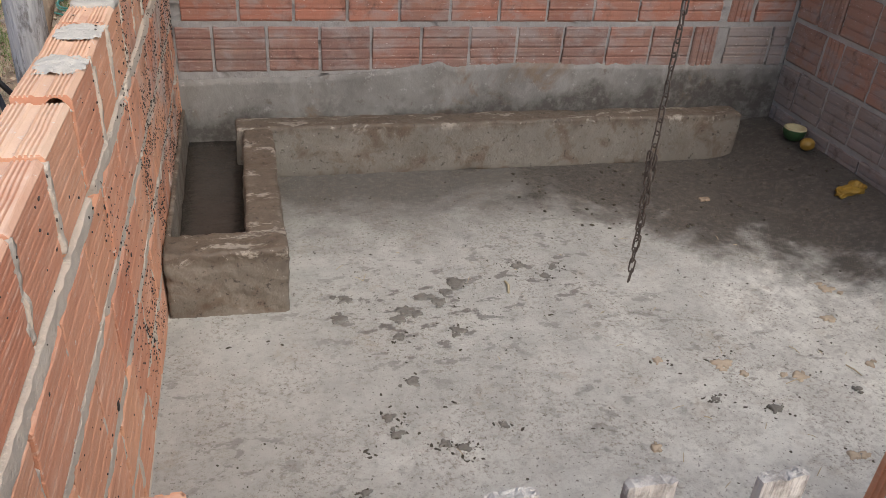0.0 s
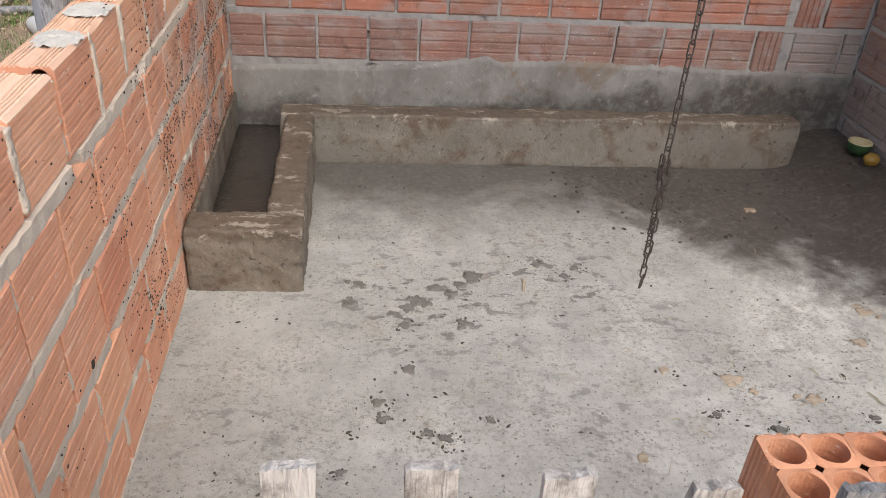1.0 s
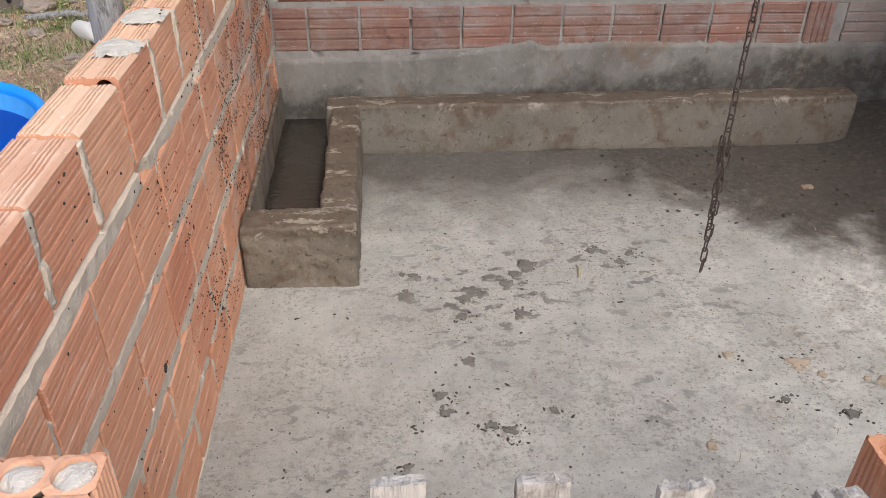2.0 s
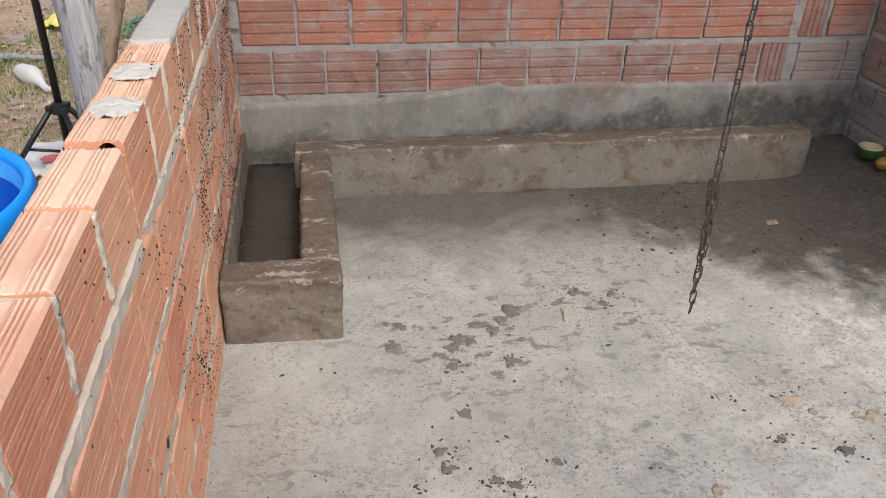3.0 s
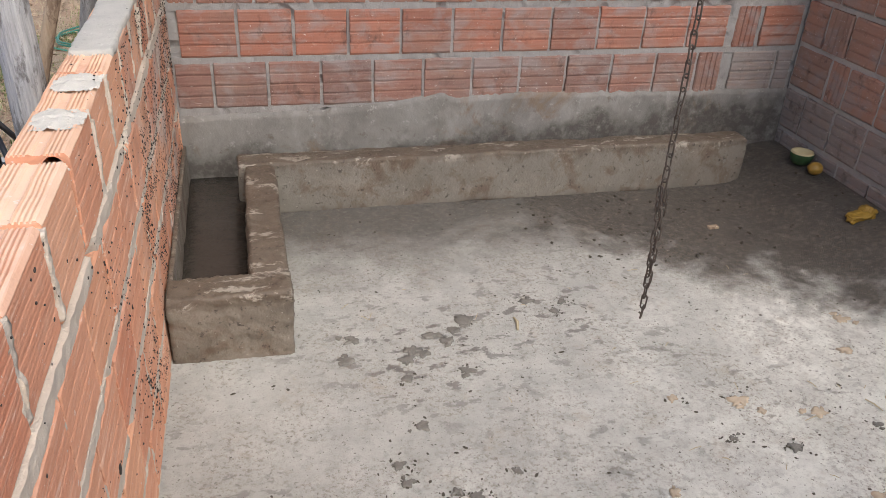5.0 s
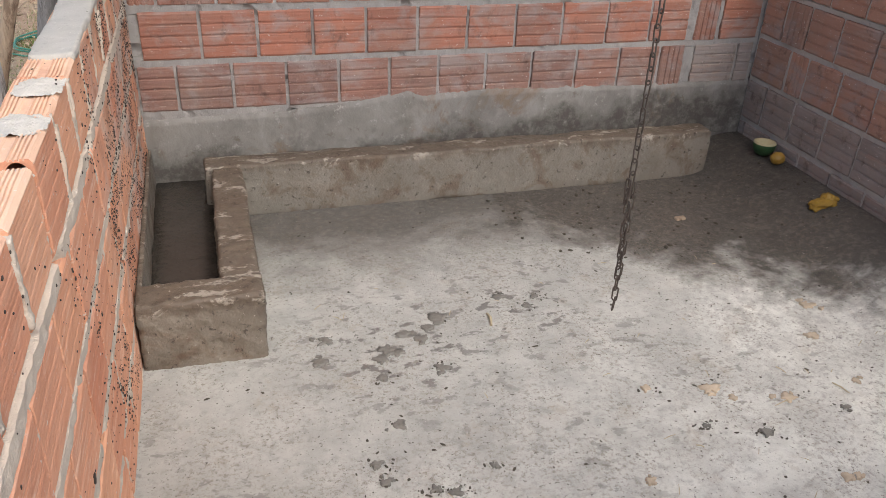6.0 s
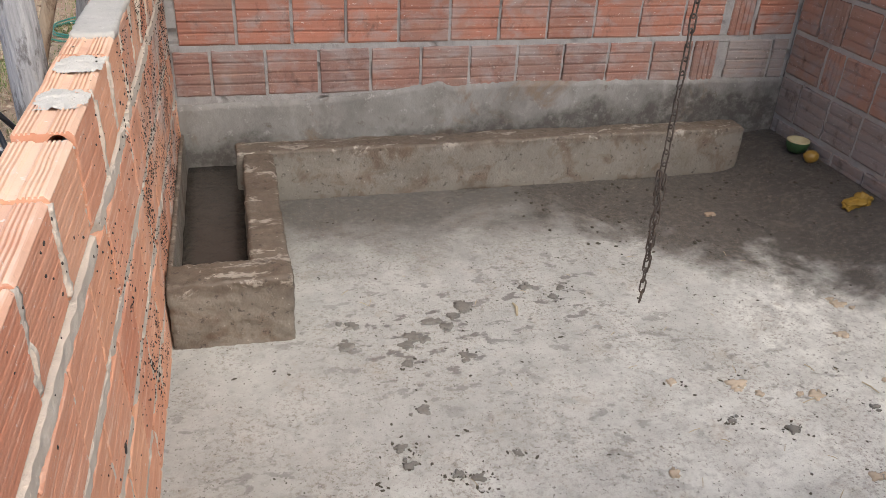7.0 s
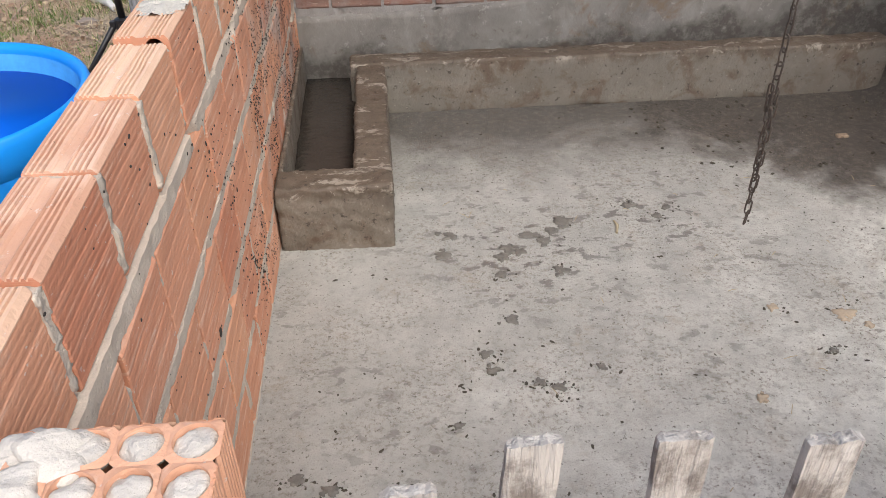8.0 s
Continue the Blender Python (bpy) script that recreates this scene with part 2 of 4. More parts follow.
def wood_material(name, a, b, dark, blotch=40):
    n = Nodes(name, 0.88)
    grain = n.noise(75, 6, 0.7, n.scaled(1.0, 1.0, 0.07))
    col = n.mix(n.span(grain, 0.3, 0.7), a, b)
    col = n.mix(n.span(n.noise(blotch, 5, 0.7, n.scaled(1, 1, 0.3 if blotch > 30 else 0.7)), 0.52 if blotch > 30 else 0.47, 0.62, 0, 0.8), col, dark)
    n.bump(n.op('ADD', grain, n.noise(120, 3, 0.6, n.scaled(1, 1, 0.12))), 0.007)
    return n.done(col)


WOOD_PALE = wood_material("weathered_pale_wood", (0.46, 0.425, 0.385), (0.64, 0.605, 0.555), (0.15, 0.125, 0.105), 26)
WOOD_GREY = wood_material("weathered_grey_wood", (0.17, 0.165, 0.16), (0.36, 0.35, 0.34), (0.07, 0.062, 0.056))
WOOD_POST = wood_material("weathered_post_wood", (0.23, 0.23, 0.23), (0.48, 0.475, 0.465), (0.11, 0.10, 0.09))
WOOD_BROWN = wood_material("bark_stripped_wood", (0.34, 0.25, 0.17), (0.46, 0.37, 0.27), (0.18, 0.12, 0.08))


def plain_material(name, col, rough, metal=0.0, vary=0.15, grain=40, lift=0.0008):
    n = Nodes(name, rough, metal)
    c = n.mix(n.noise(grain, 4), tuple(x * (1 - vary) for x in col), tuple(min(1, x * (1 + vary)) for x in col))
    n.bump(n.noise(grain * 3, 3), lift)
    return n.done(c)


BLUE = plain_material("blue_plastic", (0.006, 0.27, 0.84), 0.34, 0, 0.10, 9, 0.0005)
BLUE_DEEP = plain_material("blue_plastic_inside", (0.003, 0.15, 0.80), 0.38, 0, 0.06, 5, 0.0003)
LIMESCALE = plain_material("limescale_on_blue", (0.07, 0.38, 0.85), 0.6, 0, 0.3, 50, 0.0006)
BLACK = plain_material("black_painted_steel", (0.014, 0.014, 0.016), 0.42, 0.0, 0.2)
STEEL = plain_material("bare_steel", (0.5, 0.5, 0.5), 0.35, 0.9)
RUST = plain_material("rusty_chain_iron", (0.085, 0.068, 0.056), 0.65, 0.3, 0.5, 70, 0.0012)
DUNG = plain_material("dung", (0.075, 0.066, 0.048), 0.8, 0, 0.5, 60, 0.003)
SMEAR = plain_material("trodden_wet_dirt", (0.165, 0.156, 0.136), 0.45, 0, 0.45, 70, 0.002)
DARK_MATT = plain_material("dark_matt", (0.028, 0.021, 0.016), 0.7, 0, 0.3, 60)
SLUDGE = plain_material("trough_sludge", (0.05, 0.043, 0.036), 0.25, 0, 0.25, 14, 0.003)
STRAW = plain_material("straw", (0.42, 0.36, 0.24), 0.85, 0, 0.3, 30)
WHITE = plain_material("white_plastic_sheet", (0.58, 0.56, 0.52), 0.5, 0, 0.08, 12)
PINK = plain_material("pink_sacking", (0.58, 0.42, 0.42), 0.7, 0, 0.10, 12)
RED = plain_material("red_print", (0.55, 0.13, 0.11), 0.6, 0, 0.1)
YELLOW = plain_material("yellow_plastic", (0.70, 0.60, 0.14), 0.45, 0, 0.15, 20)
MANGO = plain_material("fruit_skin", (0.34, 0.20, 0.035), 0.45, 0, 0.25, 30)
PEEL = plain_material("fruit_peel", (0.33, 0.20, 0.03), 0.55, 0, 0.35, 25, 0.003)
RIND_GREEN = plain_material("melon_skin", (0.035, 0.085, 0.03), 0.5, 0, 0.4, 30)
NAVY = plain_material("navy_cloth", (0.012, 0.016, 0.035), 0.9, 0, 0.3, 25, 0.003)
STAIN = plain_material("dry_brown_stain", (0.42, 0.345, 0.255), 0.85, 0, 0.3, 80, 0.001)
RIND = plain_material("pale_rind", (0.52, 0.45, 0.26), 0.6, 0, 0.2, 25)
HOSE = plain_material("green_hose", (0.05, 0.21, 0.155), 0.45, 0, 0.15)
RUBBER = plain_material("dusty_rubber", (0.16, 0.14, 0.12), 0.85, 0, 0.2)
STONE = plain_material("field_stone", (0.27, 0.22, 0.18), 0.9, 0, 0.25, 18, 0.006)


def leaf_material(name, a, b):
    n = Nodes(name, 0.7)
    return n.done(n.mix(n.island(), a, b))


GRASS = leaf_material("grass_blades", (0.075, 0.14, 0.025), (0.22, 0.27, 0.075))
DRY_GRASS = leaf_material("dry_grass", (0.54, 0.46, 0.29), (0.30, 0.235, 0.14))
LITTER = leaf_material("dead_leaves", (0.52, 0.40, 0.27), (0.22, 0.13, 0.08))


# ---- building helpers ----
def mesh_of(name, verts, faces, material):
    me = bpy.data.meshes.new(name)
    me.from_pydata([tuple(map(float, v)) for v in verts], [], faces)
    me.update()
    for m in (material if isinstance(material, (list, tuple)) else [material]):
        me.materials.append(m)
    return me


def part(name, bm, material, parent=None, label="", smooth=False):
    """Links a bmesh, built in world metres, as one mesh object under a thing or a part."""
    me = bpy.data.meshes.new(name)
    bmesh.ops.recalc_face_normals(bm, faces=bm.faces[:])
    bm.to_mesh(me)
    bm.free()
    me.materials.append(material)
    if smooth:
        for p in me.polygons:
            p.use_smooth = True
    return hang(new(name, me), parent, label)


def hang(ob, parent, label=""):
    if parent is not None:
        ob.parent = parent
        ob.matrix_parent_inverse = base_of(parent).inverted()
    return tagged(ob, label) if label else ob


def base_of(ob):
    m = ob.matrix_basis.copy()
    if ob.parent is not None:
        m = base_of(ob.parent) @ ob.matrix_parent_inverse @ m
    return m


def root(name, where, label, category, group="", kind=""):
    ob = new(name)
    ob.empty_display_size = 0.05
    ob.matrix_basis = pose(*where)
    return tagged(ob, label, category, group, kind)


def box(bm, lo, hi, cuts=0, jitter=0.0, bevel=0.0):
    """A box with optional subdivision, bevel and noise on its surface."""
    lo, hi = Vector(lo), Vector(hi)
    made = bmesh.ops.create_cube(bm, size=1.0, matrix=Matrix.Translation((lo + hi) / 2) @ Matrix.Diagonal((*(hi - lo), 1)))
    vs = made["verts"]
    if bevel:
        es = list({e for v in vs for e in v.link_edges})
        out = bmesh.ops.bevel(bm, geom=es, offset=bevel, segments=2, affect='EDGES', profile=0.6)
        vs = list({v for f in out["faces"] for v in f.verts} | {v for v in vs if v.is_valid})
    if cuts:
        longest = max(hi - lo)
        step = longest / cuts
        for k in range(3):
            size = (hi - lo)[k]
            for i in range(1, max(1, round(size / step))):
                at = lo.copy()
                at[k] = lo[k] + size * i / max(1, round(size / step))
                normal = Vector((0, 0, 0))
                normal[k] = 1
                geom = [g for g in (*bm.verts, *bm.edges, *bm.faces)]
                bmesh.ops.bisect_plane(bm, geom=geom, plane_co=at, plane_no=normal)
    if jitter:
        for v in bm.verts:
            v.co += 0.6 * jitter * Vector(noise.noise_vector(v.co * 7)) + 0.35 * jitter * Vector(noise.noise_vector(v.co * 31)) + 0.35 * jitter * Vector(noise.noise_vector(v.co * 77))
    return bm


def tube(bm, points, radii, sides=10, closed=False, wobble=0.0):
    """A round bar along points, one radius each."""
    rings = []
    pts = [Vector(p) for p in points]
    count = len(pts)
    up = Vector((0.13, 0.31, 0.94))
    for i, p in enumerate(pts):
        a, b = (pts[i - 1], pts[(i + 1) % count]) if closed else (pts[max(0, i - 1)], pts[min(count - 1, i + 1)])
        d = (b - a).normalized()
        side = d.cross(up)
        side = side.normalized() if side.length > 0.05 else d.cross(Vector((1, 0, 0))).normalized()
        over = side.cross(d).normalized()
        r = radii[i] if isinstance(radii, (list, tuple)) else radii
        ring = []
        for k in range(sides):
            ang = 2 * math.pi * k / sides
            q = p + r * (math.cos(ang) * side + math.sin(ang) * over)
            if wobble:
                q += wobble * Vector(noise.noise_vector(q * 9))
            ring.append(bm.verts.new(q))
        rings.append(ring)
    for i in range(count if closed else count - 1):
        a, b = rings[i], rings[(i + 1) % count]
        for k in range(sides):
            bm.faces.new((a[k], a[(k + 1) % sides], b[(k + 1) % sides], b[k]))
    if not closed:
        bm.faces.new(rings[0][::-1])
        bm.faces.new(rings[-1])
    return bm


def lathe(bm, profile, centre, sides=40, cap=True):
    """Turns (radius, z) pairs round a vertical axis."""
    rings = []
    for r, z in profile:
        rings.append([bm.verts.new((centre[0] + r * math.cos(2 * math.pi * k / sides), centre[1] + r * math.sin(2 * math.pi * k / sides), z)) for k in range(sides)])
    for a, b in zip(rings, rings[1:]):
        for k in range(sides):
            bm.faces.new((a[k], a[(k + 1) % sides], b[(k + 1) % sides], b[k]))
    if cap:
        bm.faces.new(rings[0][::-1])
        bm.faces.new(rings[-1])
    return bm


def lump(bm, centre, size, seed, detail=2, rough=0.35, spin=0.0):
    """An uneven rounded lump."""
    made = bmesh.ops.create_icosphere(bm, subdivisions=detail, radius=1.0)
    turn = Matrix.Rotation(spin, 3, 'Z')
    for v in made["verts"]:
        k = 1 + rough * noise.noise(v.co * 1.6 + Vector((seed * 3.1, seed * 1.7, 0)))
        v.co = Vector(centre) + turn @ Vector((v.co.x * size[0] * k, v.co.y * size[1] * k, v.co.z * size[2] * k))
    return bm


# ---- bricks ----
JOINT, DEEP, DEEP_WEST = 0.012, 0.088, 0.088


def rib_line(length, bands, ribs, groove, fine):
    """Offsets along a ribbed side: pairs of (place, depth)."""
    line = []
    band = length / bands
    for i in range(bands):
        a = i * band
        line.append((a + 0.0025, -groove if i else 0.0))
        usable = band - 0.008
        for k in range(ribs):
            x0 = a + 0.004 + usable * k / ribs
            w = usable / ribs
            line += [(x0 + 0.08 * w, 0.0), (x0 + 0.50 * w, 0.0), (x0 + 0.62 * w, -fine), (x0 + 0.92 * w, -fine)]
        line.append((a + band - 0.0025, -groove if i < bands - 1 else 0.0))
    return line


def brick_mesh(name, length, height, material, seed, top_ribs=False, notch=False, soft=False, deep=DEEP):
    """A hollow clay brick laid on its side: x along it, y out of the wall, z up, centred on its visible face."""
    rim = 0.005
    prof = []
    for z, d in rib_line(height - 2 * rim, 4, 2 if soft else 3, 0.0045 if soft else 0.0013, 0.0005 if soft else 0.0003):
        prof.append((d, -height / 2 + rim + z))
    if top_ribs:
        for half in (0, 1):
            for q, d in rib_line(deep * 0.40, 1, 4, 0.0, 0.0036):
                prof.append((-0.004 - half * deep * 0.55 - q, height / 2 + d))
            if half == 0:
                prof += [(-0.004 - deep * 0.41, height / 2 - 0.003), (-0.004 - deep * 0.54, height / 2 - 0.003)]
    else:
        prof += [(-rim, height / 2), (-deep + rim, height / 2)]
    prof += [(-deep, height / 2 - rim), (-deep, -height / 2 + rim), (-deep + rim, -height / 2), (-rim, -height / 2)]
    cuts = [0, 0.015, 0.3, 0.55, 0.8, 0.985, 1]
    verts, faces = [], []
    for s in cuts:
        for y, z in prof:
            x = (s - 0.5) * length
            w = Vector(noise.noise_vector(Vector((x * 22 + seed * 7.7, y * 30, z * 22)))) * 0.0016
            shrink = 0.0015 if s in (0, 1) else 0.0
            y2, z2 = y, z
            verts.append((x + w.x, y2 + w.y - (shrink if y > -0.004 else 0), z2 + w.z - (shrink * 0.6 if z > height / 2 - 0.004 else 0)))
    k = len(prof)
    for i in range(len(cuts) - 1):
        for j in range(k):
            a, b = i * k + j, i * k + (j + 1) % k
            faces.append((a, a + k, b + k, b))
    faces.append(tuple(range(k)))
    if not notch:
        faces.append(tuple(range((len(cuts) - 1) * k, len(cuts) * k))[::-1])
    me = mesh_of(name, verts, faces, [material, BRICK_LIT_TOP] if top_ribs else material)
    # top faces take the paler clay that stands in for skylight on them
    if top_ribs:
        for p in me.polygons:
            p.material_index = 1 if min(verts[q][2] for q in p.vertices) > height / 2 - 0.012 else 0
    bm = bmesh.new()
    bm.from_mesh(me)
    if notch:
        # an open round cell in the end of the brick
        bm.verts.ensure_lookup_table()
        last = (len(cuts) - 1) * k
        ends = [bm.edges.get((bm.verts[last + i], bm.verts[last + (i + 1) % k])) for i in range(k)]
        rings = []
        for depth in (0.0, 0.03, 0.17):
            rings.append([bm.verts.new((length / 2 - depth - 0.001, -0.025 + 0.016 * math.cos(2 * math.pi * q / 20), height / 2 - 0.024 + 0.018 * math.sin(2 * math.pi * q / 20))) for q in range(20)])
        ring = [bm.edges.new((rings[0][q], rings[0][(q + 1) % 20])) for q in range(20)]
        bmesh.ops.triangle_fill(bm, edges=ends + ring, use_beauty=True, normal=(1, 0, 0))
        for p, r in zip(rings, rings[1:]):
            for q in range(20):
                bm.faces.new((p[q], p[(q + 1) % 20], r[(q + 1) % 20], r[q]))
        bm.faces.new(rings[-1])
    bmesh.ops.recalc_face_normals(bm, faces=bm.faces[:])
    bm.to_mesh(me)
    bm.free()
    return me


MESHES = {}


def brick_of(length, height, material, top=False, notch=False, deep=DEEP):
    """One of a few shared brick meshes of this size and clay."""
    pick = random.randrange(4) if not notch else 0
    key = (round(length, 3), round(height, 3), material.name, top, notch, deep, pick)
    if key not in MESHES:
        MESHES[key] = brick_mesh("brick", length, height, material, pick + len(MESHES) * 0.37, top, notch, material in (BRICK_BACK, BRICK_GREY, BRICK_DULL, BRICK_EAST), deep)
    return MESHES[key]


WALLS = {  # the way out of the visible face, as the turn about z that brings +y there
    "west": lambda u, z: Matrix.Translation((0, u, z)) @ Matrix.Rotation(-math.pi / 2, 4, 'Z'),
    "north": lambda u, z: Matrix.Translation((u, 0, z)) @ Matrix.Rotation(math.pi, 4, 'Z'),
    "east": lambda u, z: Matrix.Translation((EAST, u, z)) @ Matrix.Rotation(math.pi / 2, 4, 'Z'),
    "south": lambda u, z: Matrix.Translation((u, SOUTH, z)),
}
EAST, SOUTH = 2.606, -2.600
LEFT_TOP = 0.905


def course(start, stop, first, module=0.2055, joint=JOINT):
    """Spans of bricks along a course from start to stop with a head joint at first."""
    joints = [start]
    x = first - module * math.ceil((first - start) / module)
    while x < stop - 0.03:
        if x > start + 0.03:
            joints.append(x)
        x += module
    joints.append(stop)
    return [(a + joint / 2, b - joint / 2) for a, b in zip(joints, joints[1:])]


def mortar_wall(name, side, u0, u1, z0, z1, rects, material, label, gaps=0.0, sunk=0.004, core=0.0, head=0.0):
    """The wall's core with its mortar face: sunk behind the bricks, uneven and smeared in the joints."""
    step = 0.006 if head else 0.0085
    nu, nz = int((u1 - u0) / step) + 1, int((z1 - z0) / step) + 1
    us, zs = np.linspace(u0, u1, nu), np.linspace(z0, z1, nz)
    depth = np.full((nu, nz), -sunk)
    for a, b, c, d in rects:
        iu = np.where((us > a + 0.003) & (us < b - 0.003))[0]
        iz = np.where((zs > c + 0.004) & (zs < d - 0.004))[0]
        if len(iu) and len(iz):
            depth[iu[0]:iu[-1] + 1, iz[0]:iz[-1] + 1] = -0.03
    rows = sorted({(c, d) for a, b, c, d in rects})
    m = WALLS[side]
    flip = side in ("west", "north")
    verts, faces = [], []
    for i, u in enumerate(us):
        for j, z in enumerate(zs):
            d = depth[i, j]
            if d > -0.02:
                q = Vector((u, z, 1.7 + u0))
                d += 0.0030 * noise.noise(q * 34) + 0.0018 * noise.noise(q * 9) - 0.001
                in_head = head and any(lo + 0.004 < z < hi - 0.004 for lo, hi in rows)
                if in_head:
                    d -= head * max(0.0, 0.38 + 1.9 * noise.noise(q * 13 + Vector((2, 7, 5))))
                hole = noise.noise(q * 15 + Vector((9, 3, 1)))
                if gaps and hole > 0.30:
                    d -= gaps * (hole - 0.30) * 3
            p = m(u, z) @ Vector((0, d, 0))
            verts.append(p)
    for i in range(nu - 1):
        for j in range(nz - 1):
            a = i * nz + j
            f = (a, a + 1, a + nz + 1, a + nz)
            faces.append(f if not flip else f[::-1])
    base = len(verts)
    for u in (u0, u1):
        for z in (z0, z1 - core):
            for d in (-0.028, -(DEEP_WEST if side == "west" else DEEP) + 0.006):
                verts.append(m(u, z) @ Vector((0, d, 0)))
    q = [base + i for i in range(8)]
    faces += [(q[0], q[1], q[3], q[2]), (q[4], q[6], q[7], q[5]), (q[2], q[3], q[7], q[6]), (q[1], q[5], q[7], q[3]), (q[0], q[4], q[5], q[1]), (q[0], q[2], q[6], q[4])]
    ob = new(name, mesh_of(name, verts, faces, material))
    return tagged(ob, label, "wall", "", "structure")


def lay(wall, side, u, z, me, turn=0.0, back=0.0):
    ob = new("brick", me)
    wobble = pose(0, back + random.uniform(-0.002, 0.0022), 0, random.uniform(-0.7, 0.7), random.uniform(-0.6, 0.6) + turn, random.uniform(-0.6, 0.6))
    ob.matrix_basis = WALLS[side](u, z) @ wobble
    ob.parent = wall
    return ob


# ---- ground and pen floor ----
def build_ground():
    verts, faces = [], []
    xs = np.concatenate([[-900, -200, -60, -20, -9], np.arange(-5.5, 0.0, 0.09), np.linspace(0.05, 3.3, 12), [5, 10, 25, 80, 250, 900]])
    ys = np.concatenate([[-900, -200, -60, -20, -9, -6, -4.5, -3.6], np.arange(-3.0, 9.0, 0.1), [12, 25, 80, 250, 900]])
    for x in xs:
        for y in ys:
            near = -6 < x < 0 and -3.2 < y < 9
            h = 0.05 * noise.noise(Vector((x * 0.9, y * 0.9, 0))) + 0.025 * noise.noise(Vector((x * 5, y * 5, 2))) if near else 0.0
            rise = min(1.0, max(0.0, (-0.10 - x) / 0.18))
            verts.append((x, y, -0.17 + 0.22 * rise * rise * (3 - 2 * rise) + 0.35 * h))
    n = len(ys)
    for i in range(len(xs) - 1):
        for j in range(n - 1):
            a = i * n + j
            faces.append((a, a + n, a + n + 1, a + 1))
    tagged(new("ground", mesh_of("ground", verts, faces, SOIL)), "dry brown soil with patches of leaf litter round the pen", "ground", "", "structure")


build_ground()


def floor_z(x):
    """The concrete climbs towards the east wall."""
    t = min(1.0, max(0.0, (x - 2.15) / 0.42))
    return 0.092 * t * t * (3 - 2 * t)


def build_floor():
    nx, ny = 136, 140
    xs, ys = np.linspace(-0.05, EAST + 0.04, nx), np.linspace(-2.72, 0.05, ny)
    verts = [(x, y, floor_z(x) + 0.0035 * noise.noise(Vector((x * 4, y * 4, 0))) + 0.0012 * noise.noise(Vector((x * 30, y * 30, 0)))) for x in xs for y in ys]
    faces = [(i * ny + j, (i + 1) * ny + j, (i + 1) * ny + j + 1, i * ny + j + 1) for i in range(nx - 1) for j in range(ny - 1)]
    b = len(verts)
    x0, x1, y0, y1 = -0.05, EAST + 0.04, -2.72, 0.05
    verts += [(x0, y0, -0.01), (x1, y0, -0.01), (x1, y1, -0.01), (x0, y1, -0.01), (x0, y0, -0.30), (x1, y0, -0.30), (x1, y1, -0.30), (x0, y1, -0.30)]
    faces += [(b, b + 1, b + 5, b + 4), (b + 1, b + 2, b + 6, b + 5), (b + 2, b + 3, b + 7, b + 6), (b + 3, b, b + 4, b + 7), (b + 7, b + 4, b + 5, b + 6)]
    tagged(new("floor", mesh_of("floor", verts, faces, FLOOR)), "worn grey concrete pen floor, damp and dirty towards the back, with shade painted in", "floor", "", "structure")


build_floor()

# ---- walls: cores ----
COURSES_W = [(0.004, 0.143), (0.168, 0.333), (0.358, 0.523), (0.549, 0.713), (0.738, 0.905)]          # foot and head of each course
west_rows = []
for i, (foot, head) in enumerate(COURSES_W):
    first = -1.797 if i % 2 == 0 else -1.910
    west_rows.append((foot, head, course(-2.60, 0.0, first, 0.2075, 0.0115)))
west_rects = [(a, b, c, d) for c, d, spans in west_rows for a, b in spans]
wall_west = mortar_wall("wall_west", "west", -2.60, 0.0, 0.0, 0.884, west_rects, MORTAR_SIDE, "low wall of orange hollow clay bricks with rough grey mortar", 0.020, -0.0005, 0.125, 0.018)

north_rows = []      # (z0, z1, [(u0, u1, upright)])
BED = 0.518
row_b = [(a, b, False) for a, b in course(0.0, 2.127, 0.137, 0.200)] + [(2.138, 2.247, True), (2.300, 2.508, False), (2.520, 2.590, False)]
row_a = [(a, b, False) for a, b in course(0.028, 2.246, 0.238, 0.2022)] + [(2.280, 2.385, True), (2.408, 2.590, False)]
north_rows.append((BED - 0.184, BED - 0.011, row_b))
north_rows.append((BED + 0.010, BED + 0.181, row_a))
north_rows.append((BED + 0.206, BED + 0.375, [(a, b, True) for a, b in course(0.0, EAST, 0.10, 0.2048)]))
for k in range(8):
    z = BED + 0.395 + 0.192 * k
    north_rows.append((z, z + 0.170, [(a, b, False) for a, b in course(0.0, EAST, 0.19 if k % 2 else 0.09, 0.2022)]))
north_rects = [(a, b, c, d) for c, d, spans in north_rows for a, b, up in spans]
wall_north = mortar_wall("wall_north", "north", -0.088, EAST + 0.088, 0.0, 2.43, north_rects, MORTAR, "tall wall of weathered red hollow clay bricks above cement plaster", 0.016, 0.004, 0.0, 0.005)

EAST_BEDS = [-0.033, 0.158, 0.350, 0.541, 0.735, 0.928]
EAST_FIRST = [-0.430, -0.525, -0.540, -0.474, -0.570, -0.474]
EAST_POST = {2: (-0.342, -0.236), 3: (-0.285, -0.150), 5: (-0.285, -0.150)}      # bricks on end near the corner
east_rows = []
for i, (z, first) in enumerate(zip(EAST_BEDS, EAST_FIRST)):
    if i in EAST_POST:
        lo, hi = EAST_POST[i]
        spans = [(a, b, False) for a, b in course(-2.60, lo - 0.006, first, 0.193)] + [(lo, hi, True), (hi + 0.014, -0.010, False)]
    else:
        spans = [(a, b, False) for a, b in course(-2.60, 0.0, first, 0.193)]
    east_rows.append((max(0.004, z + 0.011), z + 0.181, spans))
east_rects = [(a, b, c, d) for c, d, spans in east_rows for a, b, up in spans]
